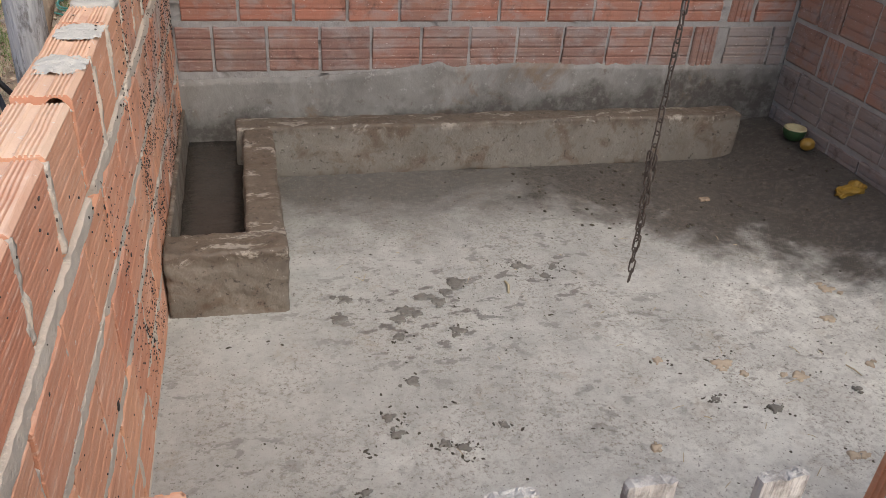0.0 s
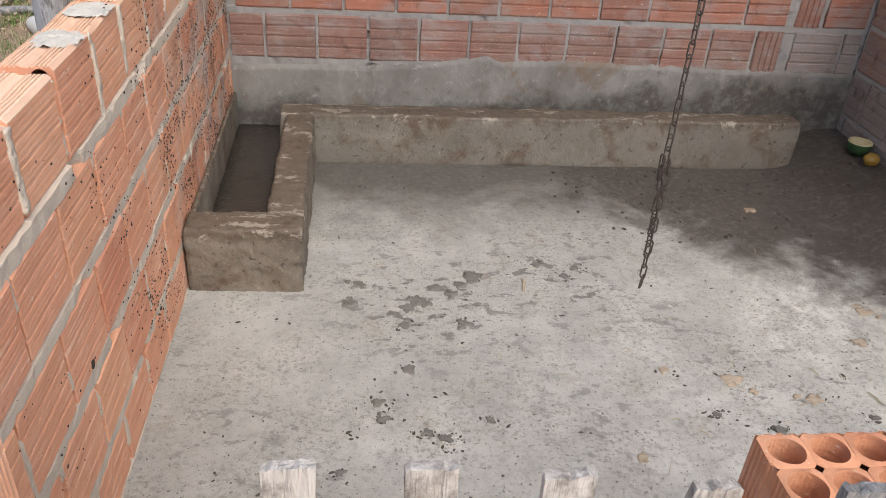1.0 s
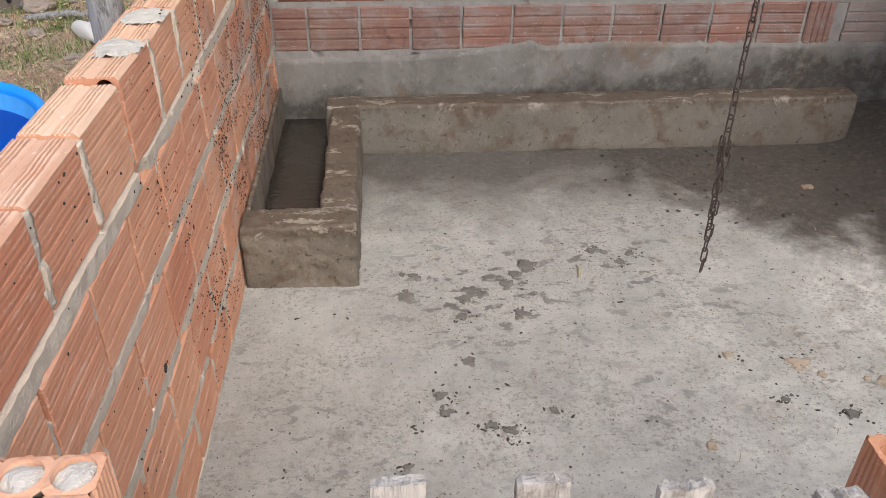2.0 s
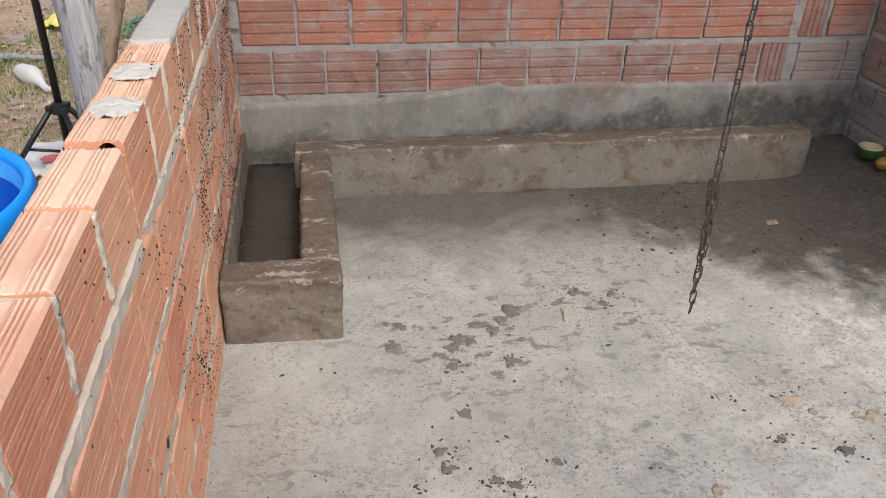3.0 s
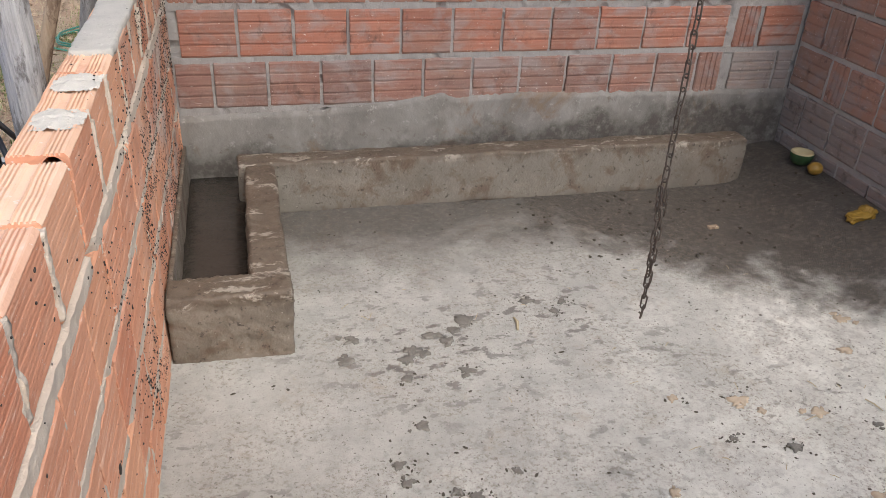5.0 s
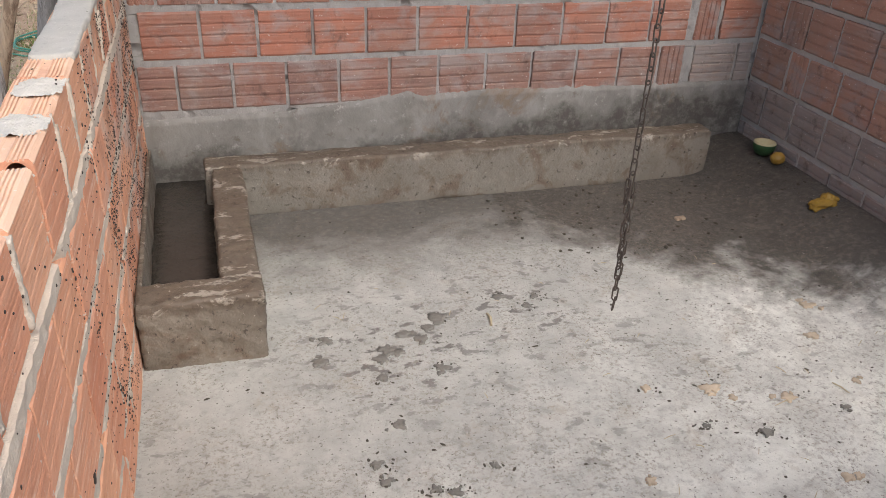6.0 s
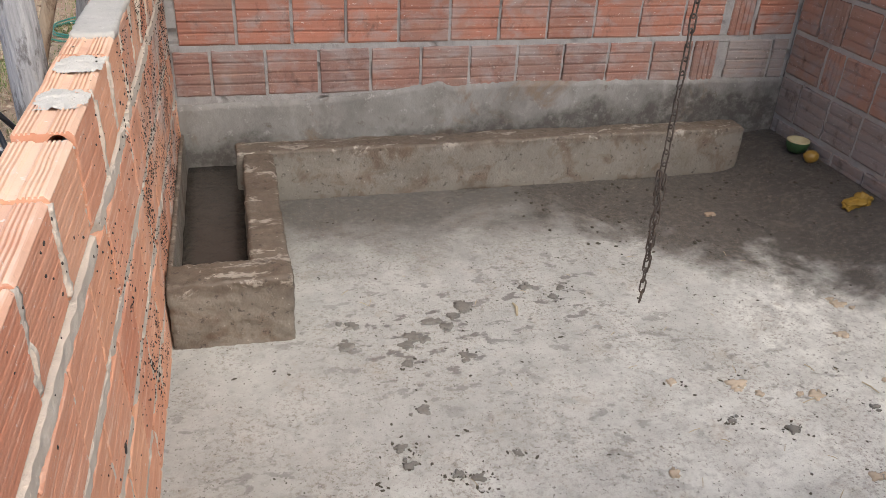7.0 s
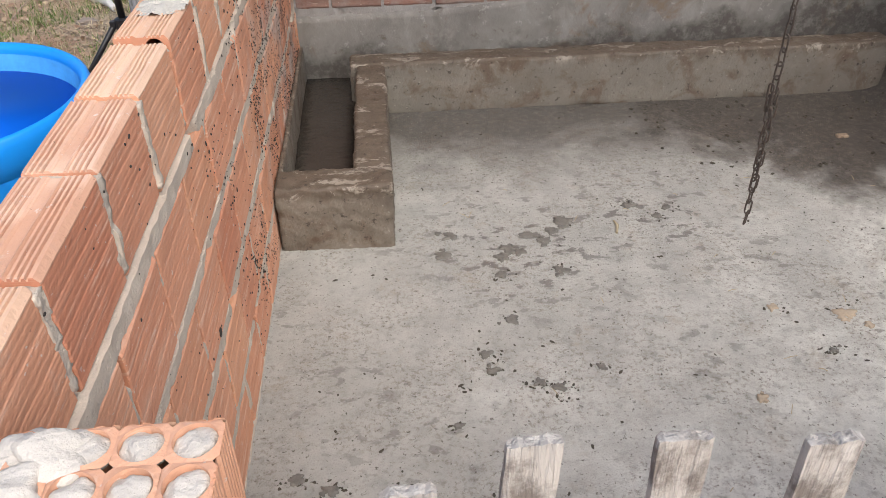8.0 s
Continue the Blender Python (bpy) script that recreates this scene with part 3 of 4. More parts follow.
wall_east = mortar_wall("wall_east", "east", -2.60, 0.0, 0.0, 1.10, east_rects, MORTAR_EAST, "brick wall, grey and cement-washed low down", 0.008)

SOUTH_Z = 0.875
south_rows = []
for i in range(5):
    z = SOUTH_Z - 0.192 * (i + 1)
    for lo, hi in ((0.0, 0.198), (0.843, EAST)):
        south_rows.append((max(0.003, z), z + 0.172, course(lo, hi, lo + 0.205 if i % 2 == 0 else lo + 0.10, 0.2055)))
for side_name, lo, hi in (("wall_south_pier", 0.0, 0.196), ("wall_south", 0.845, EAST + 0.088)):
    rects = [(a, b, c, d) for c, d, spans in south_rows for a, b in spans if lo - 0.02 < a and b < hi + 0.02]
    ob = mortar_wall(side_name, "south", lo, hi, 0.0, 0.668, rects, MORTAR, "low front wall of orange hollow bricks beside the gate")
    for c, d, spans in south_rows:
        for a, b in spans:
            if lo - 0.02 < a and b < hi + 0.02 and d < 0.70:
                lay(ob, "south", (a + b) / 2, (c + d) / 2, brick_of(b - a, d - c, BRICK_NEW))
    if side_name == "wall_south":
        wall_south = ob
    else:
        wall_pier = ob


# ---- plaster, ledge and trough ----
def plaster_top(x):
    knots = [(-0.1, 0.30), (0.52, 0.308), (0.64, 0.316), (0.73, 0.325), (0.82, 0.334), (0.915, 0.348), (1.007, 0.368), (1.078, 0.344), (1.17, 0.350), (1.35, 0.354), (1.7, 0.348), (2.2, 0.340), (2.8, 0.335)]
    for (a, p), (b, q) in zip(knots, knots[1:]):
        if a <= x <= b:
            t = (x - a) / (b - a)
            return p + (q - p) * t * t * (3 - 2 * t) + 0.008 * noise.noise(Vector((x * 22, 3, 0))) + 0.006 * noise.noise(Vector((x * 60, 8, 0)))
    return 0.33


def build_plaster():
    nx, nz = 270, 30
    verts, faces = [], []
    for i in range(nx):
        x = -0.0 + EAST * i / (nx - 1)
        top = plaster_top(x)
        for j in range(nz + 1):
            z = top * j / nz
            y = -0.009 - 0.004 * noise.noise(Vector((x * 5, z * 5, 4))) - 0.0015 * noise.noise(Vector((x * 30, z * 30, 4)))
            verts.append((x, y if j < nz else 0.004, z if j < nz else top + 0.004))
    n = nz + 1
    for i in range(nx - 1):
        for j in range(nz):
            a = i * n + j
            faces.append((a, a + n, a + n + 1, a + 1))
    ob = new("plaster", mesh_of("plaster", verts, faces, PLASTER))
    for p in ob.data.polygons:
        p.use_smooth = True
    ob.parent = wall_north
    tagged(ob, "rough grey cement plaster with a ragged upper edge")


build_plaster()

LEDGE_Y = -0.246
trough = root("feeding_trough", (0.17, -0.6, 0), "rough muddy L-shaped concrete trough built against the brick walls", "trough")
bm = bmesh.new()
box(bm, (0.226, -1.03, -0.01), (0.335, LEDGE_Y - 0.004, 0.206), 56, 0.012, 0.012)
part("side_rim", bm, TROUGH, trough, smooth=True)
bm = bmesh.new()
box(bm, (0.003, -1.134, -0.01), (0.337, -1.022, 0.212), 40, 0.011, 0.012)
part("front_rim", bm, TROUGH, trough, smooth=True)
bm = bmesh.new()
box(bm, (0.20, LEDGE_Y, -0.01), (2.30, -0.138, 0.204), 70, 0.012, 0.012)
part("back_rim", bm, TROUGH, trough, smooth=True)
bm = bmesh.new()
box(bm, (2.185, -0.143, -0.01), (2.302, -0.012, 0.120), 10, 0.007, 0.010)
part("end_rim", bm, TROUGH, trough, smooth=True)
bm = bmesh.new()
box(bm, (0.19, -0.146, -0.01), (2.19, -0.012, 0.055), 60, 0.004)
part("trough_floor", bm, SLUDGE, trough, "thin layer of dark wet sludge", smooth=True)
bm = bmesh.new()
box(bm, (0.003, -1.026, -0.01), (0.230, -0.012, 0.055), 16, 0.004)
part("trough_floor", bm, SLUDGE, trough, "thin layer of dark wet sludge", smooth=True)
bm = bmesh.new()
box(bm, (0.002, -1.03, 0.05), (0.016, -0.012, 0.192), 30, 0.006, 0.004)
part("wall_render", bm, TROUGH, trough, smooth=True)

# ---- front: upright hollow bricks on the piers ----
def hollow_block(name, lo, hi, cols, filled, clay, parent, label):
    """A hollow brick standing on end, its round cells open upwards."""
    x0, y0, z0 = lo
    x1, y1, z1 = hi
    bm = bmesh.new()
    seg = 24
    px, py = (x1 - x0) / cols, (y1 - y0) / 2
    r, ry = (px * 0.43, py * 0.43) if filled else (min(px, py) * 0.42, min(px, py) * 0.42 * 0.96)
    depth = 0.012 if filled else 0.11
    for i in range(cols):
        for j in range(2):
            cx, cy = x0 + px * (i + 0.5), y0 + py * (j + 0.5)
            outer, inner, low = [], [], []
            for k in range(seg):
                a = 2 * math.pi * (k + 0.5) / seg
                c, s = math.cos(a), math.sin(a)
                q = 0.5 / max(abs(c), abs(s))
                wob = 0.0012 * noise.noise(Vector((cx * 60 + c, cy * 60 + s, 1)))
                outer.append(bm.verts.new((cx + px * q * c, cy + py * q * s, z1 - 0.0015 + wob)))
                inner.append(bm.verts.new((cx + r * c, cy + ry * s, z1 + wob)))
                low.append(bm.verts.new((cx + r * c * 0.97, cy + ry * s * 0.97, z1 - depth)))
            for k in range(seg):
                n = (k + 1) % seg
                bm.faces.new((outer[k], outer[n], inner[n], inner[k]))
                bm.faces.new((inner[k], inner[n], low[n], low[k]))
            bm.faces.new(low)
    # ribbed outer sides
    loop = []
    for q, d in rib_line(x1 - x0, 3, 4, 0.003, 0.002):
        loop.append((x0 + q, y0 - 0.0008 - d * -1))
    for q, d in rib_line(y1 - y0, 2, 5, 0.003, 0.002):
        loop.append((x1 + 0.0008 + d, y0 + q))
    for q, d in rib_line(x1 - x0, 3, 4, 0.003, 0.002):
        loop.append((x1 - q, y1 + 0.0008 + d))
    for q, d in rib_line(y1 - y0, 2, 5, 0.003, 0.002):
        loop.append((x0 - 0.0008 - d, y1 - q))
    levels = []
    for z in (z1 - 0.001, z1 - 0.05, z0 + 0.04, z0):
        levels.append([bm.verts.new((x, y, z + 0.0015 * noise.noise(Vector((x * 50, y * 50, z * 20))))) for x, y in loop])
    for a, b in zip(levels, levels[1:]):
        for k in range(len(loop)):
            n = (k + 1) % len(loop)
            bm.faces.new((a[k], b[k], b[n], a[n]))
    block = part(name, bm, clay, parent, label)
    if filled:
        for i in range(cols):
            for j in range(2):
                fb = bmesh.new()
                lump(fb, (x0 + px * (i + 0.5), y0 + py * (j + 0.5), z1 - 0.009), (r * 1.0, ry * 1.0, 0.0085), i * 2 + j, 4, 0.3)
                part("mortar_fill", fb, MORTAR_WHITE, block, smooth=True)
    return block


pier_block = hollow_block("brick", (0.026, -2.678, 0.690), (0.194, -2.594, 0.880), 4, True, BRICK_PIER, wall_pier, "hollow brick on end, cells filled with mortar")
bm = bmesh.new()
lump(bm, (0.030, -2.632, 0.842), (0.046, 0.042, 0.040), 3, 4, 0.5)
lump(bm, (0.058, -2.616, 0.866), (0.040, 0.028, 0.021), 5, 4, 0.6)
lump(bm, (0.046, -2.650, 0.864), (0.030, 0.028, 0.020), 9, 4, 0.6)
part("mortar_lump", bm, MORTAR_WHITE, wall_pier, "pale lump of set mortar", smooth=True)
bm = bmesh.new()
box(bm, (-0.088, -2.68, 0.66), (0.020, -2.594, 0.838), 14, 0.009, 0.012)
part("mortar_corner", bm, MORTAR_PALE, wall_pier, "rough grey mortar at the corner", smooth=True)
x = 0.850
while x < EAST - 0.1:
    y = -2.682 + random.uniform(-0.004, 0.004)
    hollow_block("brick", (x, y, 0.673), (x + 0.170, y + 0.084, 0.863), 4, False, BRICK_NEW, wall_south, "new orange hollow brick on end")
    x += 0.182


# ---- picket gate ----
gate = root("picket_gate", (0.56, -2.68, 0.03), "rough gate of weathered pale wooden pickets", "gate")


def picket(x0, x1, top, y, clay, lean=0.0, thick=0.012, low=0.04, bend=0.0):
    bm = bmesh.new()
    nz, nx = 26, 10
    front, back = [], []
    for j in range(nz + 1):
        t = 1 - (1 - j / nz) ** 1.6
        row_f, row_b = [], []
        for i in range(nx + 1):
            s = i / nx
            z = low + (top - low) * t
            w = (x1 - x0) * (1 + 0.05 * noise.noise(Vector((x0 * 31, z * 7, 1))))
            x = (x0 + x1) / 2 + (s - 0.5) * w + lean * (z - top) + 0.002 * noise.noise(Vector((s * 3, z * 22, x0 * 9)))
            dz = 0.005 * noise.noise(Vector((s * 5.5, x0 * 40, 2))) - (0.002 if i in (0, nx) else 0) if j == nz else 0
            dy = 0.0022 * noise.noise(Vector((x * 120, z * 9, 5)))
            edge = 0.0015 if i in (0, nx) else 0.0
            row_f.append(bm.verts.new((x, y - thick / 2 + dy + edge, z + dz)))
            row_b.append(bm.verts.new((x, y + thick / 2 + dy - edge, z + dz - 0.002)))
        front.append(row_f)
        back.append(row_b)
    for j in range(nz):
        for i in range(nx):
            bm.faces.new((front[j][i], front[j][i + 1], front[j + 1][i + 1], front[j + 1][i]))
            bm.faces.new((back[j][i + 1], back[j][i], back[j + 1][i], back[j + 1][i + 1]))
        bm.faces.new((back[j][0], front[j][0], front[j + 1][0], back[j + 1][0]))
        bm.faces.new((front[j][nx], back[j][nx], back[j + 1][nx], front[j + 1][nx]))
    for i in range(nx):
        bm.faces.new((front[nz][i], front[nz][i + 1], back[nz][i + 1], back[nz][i]))
        bm.faces.new((back[0][i], back[0][i + 1], front[0][i + 1], front[0][i]))
    return part("picket", bm, clay, gate, "grey split picket" if clay is WOOD_GREY else "")


for mid, wide, top, y, clay, lean in ((0.337, 0.044, 0.857, -2.660, WOOD_PALE, 0.0), (0.433, 0.043, 0.905, -2.660, WOOD_PALE, 0.02), (0.5445, 0.042, 0.910, -2.670, WOOD_PALE, 0.0),
                                      (0.6495, 0.041, 0.914, -2.685, WOOD_PALE, -0.03), (0.7555, 0.039, 0.926, -2.710, WOOD_PALE, 0.07), (0.857, 0.042, 0.946, -2.735, WOOD_GREY, 0.05)):
    picket(mid - wide / 2, mid + wide / 2, top, y, clay, lean)
for z, thick in ((0.24, 0.045), (0.62, 0.045)):
    bm = bmesh.new()
    box(bm, (0.205, -2.716, z), (0.835, -2.696, z + thick), 30, 0.004, 0.004)
    part("rail", bm, WOOD_GREY, gate)
bm = bmesh.new()
box(bm, (0.215, -2.700, 0.838), (0.383, -2.680, 0.862), 24, 0.005, 0.004)
part("rail", bm, WOOD_PALE, gate, "short split pale rail with a torn end")

# ---- hanging chain ----
chain = root("hanging_chain", (1.255, -1.36, 0.16), "rusty iron chain with a knot, hanging in the pen", "chain")


def link_mesh():
    bm = bmesh.new()
    pts = []
    for k in range(18):
        a = 2 * math.pi * k / 18
        pts.append((0.0072 * math.cos(a), 0.0, (0.0125 if math.sin(a) >= 0 else -0.0125) + 0.0072 * math.sin(a)))
    tube(bm, pts, 0.0022, 7, True)
    bmesh.ops.recalc_face_normals(bm, faces=bm.faces[:])
    me = bpy.data.meshes.new("link")
    bm.to_mesh(me)
    bm.free()
    me.materials.append(RUST)
    for p in me.polygons:
        p.use_smooth = True
    return me


LINK = link_mesh()


def hang_links(start, steps, lean=(0, 0), turn0=0.0):
    p = Vector(start)
    for i in range(steps):
        ob = new("link", LINK)
        ob.matrix_basis = Matrix.Translation(p) @ Matrix.Rotation(radians(turn0 + 90 * (i % 2) + random.uniform(-14, 14)), 4, 'Z') @ Matrix.Rotation(radians(random.uniform(-5, 5)), 4, 'X') @ Matrix.Diagonal((1.05, 1.05, 1.10, 1))
        ob.parent = chain
        ob.matrix_parent_inverse = chain.matrix_basis.inverted()
        p += Vector((lean[0], lean[1], -0.0335))


hang_links((1.257, -1.360, 2.38), 55, (0.0, 0.0), 20)
hang_links((1.255, -1.362, 0.525), 11, (0.0014, 0.0004), 35)
hang_links((1.271, -1.354, 0.535), 8, (-0.0004, -0.0005), 70)
hang_links((1.247, -1.365, 0.553), 2, (0.006, 0.01), 110)

bm = bmesh.new()
box(bm, (1.20, -1.50, 2.40), (1.31, 0.085, 2.50), 30, 0.004, 0.006)
tagged(part("roof_beam", bm, WOOD_BROWN, None), "plain wooden beam that carries the chain", "beam", "", "structure")

# unseen roof, added to keep sky light off the back of the pen
bm = bmesh.new()
ridge = []
for i in range(91):
    x = 0.25 + 2.62 * i / 90
    ridge.append([bm.verts.new((x, y, z + 0.018 * math.cos(i * math.pi / 2.5) + up)) for y, z, up in ((0.16, 2.53, 0.0), (-1.55, 2.53, 0.0), (-1.55, 2.53, 0.004), (0.16, 2.53, 0.004))])
for a, q in zip(ridge, ridge[1:]):
    for k in range(4):
        bm.faces.new((a[k], a[(k + 1) % 4], q[(k + 1) % 4], q[k]))
tagged(part("roof", bm, STEEL, None, smooth=True), "unseen corrugated sheet roof, added to shade the back of the pen", "roof", "", "structure")

# ---- fruit and scraps ----
bm = bmesh.new()
lump(bm, (2.545, -0.385, floor_z(2.545) + 0.027), (0.032, 0.029, 0.027), 4, 3, 0.12)
tagged(part("fruit", bm, MANGO, None, smooth=True), "small ripe yellow-brown fruit lying on the floor", "fruit")
bm = bmesh.new()
for k, (x, y, w, d, h) in enumerate(((2.487, -0.757, 0.058, 0.034, 0.018), (2.522, -0.742, 0.034, 0.030, 0.024), (2.450, -0.764, 0.030, 0.022, 0.014))):
    lump(bm, (x, y, floor_z(x) + 0.007), (w, d, h), k + 11, 4, 0.4, 0.3 * k)
for v in bm.verts:
    v.co.z = max(floor_z(v.co.x) + 0.001, v.co.z + 0.007 * noise.noise(v.co * 60))
tagged(part("fruit_peel", bm, PEEL, None, smooth=True), "trodden yellow fruit peel lying on wet concrete", "fruit peel")
# a cut piece of melon: green shell with a pale rim, its hollow upwards
melon = root("melon_piece", (2.545, -0.285, floor_z(2.545)), "cut piece of melon with green skin and pale flesh", "melon")
MX, MY, MZ = 2.545, -0.285, floor_z(2.545)
bm = bmesh.new()
lathe(bm, [(0.012, MZ + 0.002), (0.032, MZ + 0.010), (0.045, MZ + 0.030), (0.049, MZ + 0.050), (0.048, MZ + 0.058)], (MX, MY), 28, False)
part("skin", bm, RIND_GREEN, melon, "dark green skin", smooth=True)
bm = bmesh.new()
lathe(bm, [(0.048, MZ + 0.058), (0.046, MZ + 0.063), (0.036, MZ + 0.062), (0.030, MZ + 0.040), (0.014, MZ + 0.028), (0.001, MZ + 0.026)], (MX, MY), 28, False)
part("flesh", bm, RIND, melon, "pale yellow flesh", smooth=True)
bm = bmesh.new()
box(bm, (1.945, -0.620, floor_z(1.97) - 0.002), (1.985, -0.598, floor_z(1.97) + 0.009), 6, 0.004, 0.003)
tagged(part("wood_chip", bm, WOOD_BROWN, None), "flat chip of wood on the wet floor", "wood chip")

# ---- dung and straw on the floor ----
random.seed(7)
bm = bmesh.new()
SPOTS = ((0.628, -1.492, 5), (0.541, -1.62, 5), (0.552, -1.678, 6), (0.490, -1.728, 3), (0.655, -1.724, 6), (0.711, -1.742, 7), (0.818, -1.688, 4), (0.630, -1.303, 4), (0.796, -1.295, 3),
         (1.404, -1.685, 6), (1.488, -1.556, 2), (1.545, -1.742, 8), (0.687, -1.786, 4), (1.075, -1.262, 3), (1.15, -1.05, 5), (0.452, -1.845, 4), (0.098, -1.958, 6), (0.167, -1.993, 6),
         (1.40, -1.682, 3), (1.815, -1.708, 4), (1.658, -1.932, 3), (1.709, -1.621, 3), (1.34, -1.513, 3), (1.522, -1.519, 2), (1.06, -0.99, 5), (1.22, -1.0, 4))
for sx, sy, count in SPOTS:
    for k in range(count * 2):
        s = random.uniform(0.0012, 0.0036)
        lump(bm, (sx + random.gauss(0, 0.022), sy + random.gauss(0, 0.016), floor_z(sx) + s * 0.3), (s * random.uniform(1, 2.2), s, s * 0.45), random.random() * 9, 2, 0.9, random.random() * 3)
for k in range(520):
    x, y = random.uniform(0.05, 2.58), random.uniform(-2.55, -0.27)
    if x < 0.36 and y > -1.16:
        continue
    s = random.choice((0.0012, 0.0016, 0.002, 0.0026, 0.0038))
    lump(bm, (x, y, floor_z(x) + s * 0.4), (s * random.uniform(1, 2.2), s, s * 0.5), random.random() * 9, 1, 0.8, random.random() * 3)
for k in range(150):
    x, y = random.uniform(1.2, 2.58), random.uniform(-0.85, -0.28)
    s = random.choice((0.0025, 0.0035, 0.005, 0.007))
    lump(bm, (x, y, floor_z(x) + s * 0.4), (s * random.uniform(1, 1.9), s, s * 0.5), random.random() * 9, 1, 0.6, random.random() * 3)
tagged(part("dung_crumbs", bm, DUNG, None, smooth=True), "dark crumbs of dung scattered over the concrete", "dung", "", "stuff")

# thin wet smears, trodden flat
SMEARS = ((0.628, -1.492, 0.026), (0.541, -1.618, 0.020), (0.553, -1.680, 0.018), (0.818, -1.688, 0.017), (0.660, -1.724, 0.016), (0.706, -1.745, 0.018), (0.628, -1.303, 0.022), (0.796, -1.295, 0.030),
          (0.851, -1.055, 0.036), (0.666, -1.176, 0.034), (0.739, -1.115, 0.030), (0.640, -1.218, 0.030), (0.779, -1.145, 0.026), (0.70, -1.20, 0.020), (0.81, -1.10, 0.024), (1.15, -1.052, 0.020), (1.08, -0.985, 0.022),
          (1.19, -1.005, 0.018), (1.404, -1.685, 0.016), (1.545, -1.742, 0.022), (1.815, -1.708, 0.018), (0.452, -1.845, 0.015), (1.658, -1.932, 0.014), (0.10, -1.960, 0.020), (0.17, -1.992, 0.022), (0.50, -1.10, 0.030), (0.47, -1.19, 0.028))
STAINS = ((1.498, -1.554, 0.026), (1.32, -1.511, 0.014), (1.652, -1.931, 0.020), (1.675, -1.930, 0.013), (1.689, -1.634, 0.024), (1.54, -1.601, 0.012), (1.162, -1.822, 0.013), (1.95, -1.40, 0.020), (2.05, -1.25, 0.024), (1.93, -1.62, 0.016))


def flat_blots(name, spots, material, label):
    """Thin flat blots with ragged outlines, each with two small ones beside it."""
    bm = bmesh.new()
    for sx, sy, size in spots:
        for j in range(3):
            cx, cy, r = sx + (random.gauss(0, size * 0.7) if j else 0), sy + (random.gauss(0, size * 0.55) if j else 0), size * (1.0 if j == 0 else random.uniform(0.25, 0.6))
            seed, rings, lift = random.uniform(0, 50), [], floor_z(cx)
            hub = bm.verts.new((cx, cy, lift + 0.0058))
            for share, z in ((0.6, 0.0056), (0.92, 0.0048), (1.0, -0.002)):
                ring = []
                for q in range(28):
                    a = 2 * math.pi * q / 28
                    w = r * share * (0.72 + 0.75 * noise.noise(Vector((math.cos(a) * 1.3 + seed, math.sin(a) * 1.3, seed))) + 0.4 * noise.noise(Vector((math.cos(a) * 4 + seed, math.sin(a) * 4, 3))))
                    ring.append(bm.verts.new((cx + 1.25 * w * math.cos(a), cy + w * math.sin(a), lift + z)))
                rings.append(ring)
            for q in range(28):
                bm.faces.new((hub, rings[0][q], rings[0][(q + 1) % 28]))
                for a, b in zip(rings, rings[1:]):
                    bm.faces.new((a[q], b[q], b[(q + 1) % 28], a[(q + 1) % 28]))
    tagged(part(name, bm, material, None, smooth=True), label, "dung", "", "stuff")


flat_blots("dung_smears", [(x, y, 0.8 * size) for x, y, size in SMEARS], SMEAR, "thin dark wet smears trodden into the concrete")
flat_blots("dry_stains", STAINS, STAIN, "dry brown stains on the pale concrete")
bm = bmesh.new()
for k in range(40):
    x, y, a, s = random.uniform(0.5, 2.5), random.uniform(-2.2, -0.6), random.uniform(0, 3.1), random.uniform(0.006, 0.02)
    dx, dy = math.cos(a) * s, math.sin(a) * s
    z = floor_z(x)
    tube(bm, [(x - dx, y - dy, z + 0.004), (x, y, z + 0.006), (x + dx, y + dy, z + 0.004)], [0.0009, 0.0012, 0.0007], 5)
for ax, ay, bx, by, r in ((1.740, -1.512, 1.750, -1.546, 0.0016), (1.854, -1.613, 1.869, -1.664, 0.0022), (1.335, -1.743, 1.352, -1.755, 0.0017), (1.63, -1.66, 1.70, -1.645, 0.0014)):
    tube(bm, [(ax, ay, floor_z(ax) + 0.004), ((ax + bx) / 2, (ay + by) / 2, floor_z(ax) + 0.007), (bx, by, floor_z(bx) + 0.004)], [r * 0.8, r, r * 0.6], 6)
tube(bm, [(1.000, -1.135, 0.005), (1.010, -1.10, 0.009), (1.008, -1.07, 0.005)], [0.004, 0.005, 0.003], 6)
tagged(part("straw_bits", bm, STRAW, None), "short bits of straw strewn on the floor", "straw", "", "stuff")

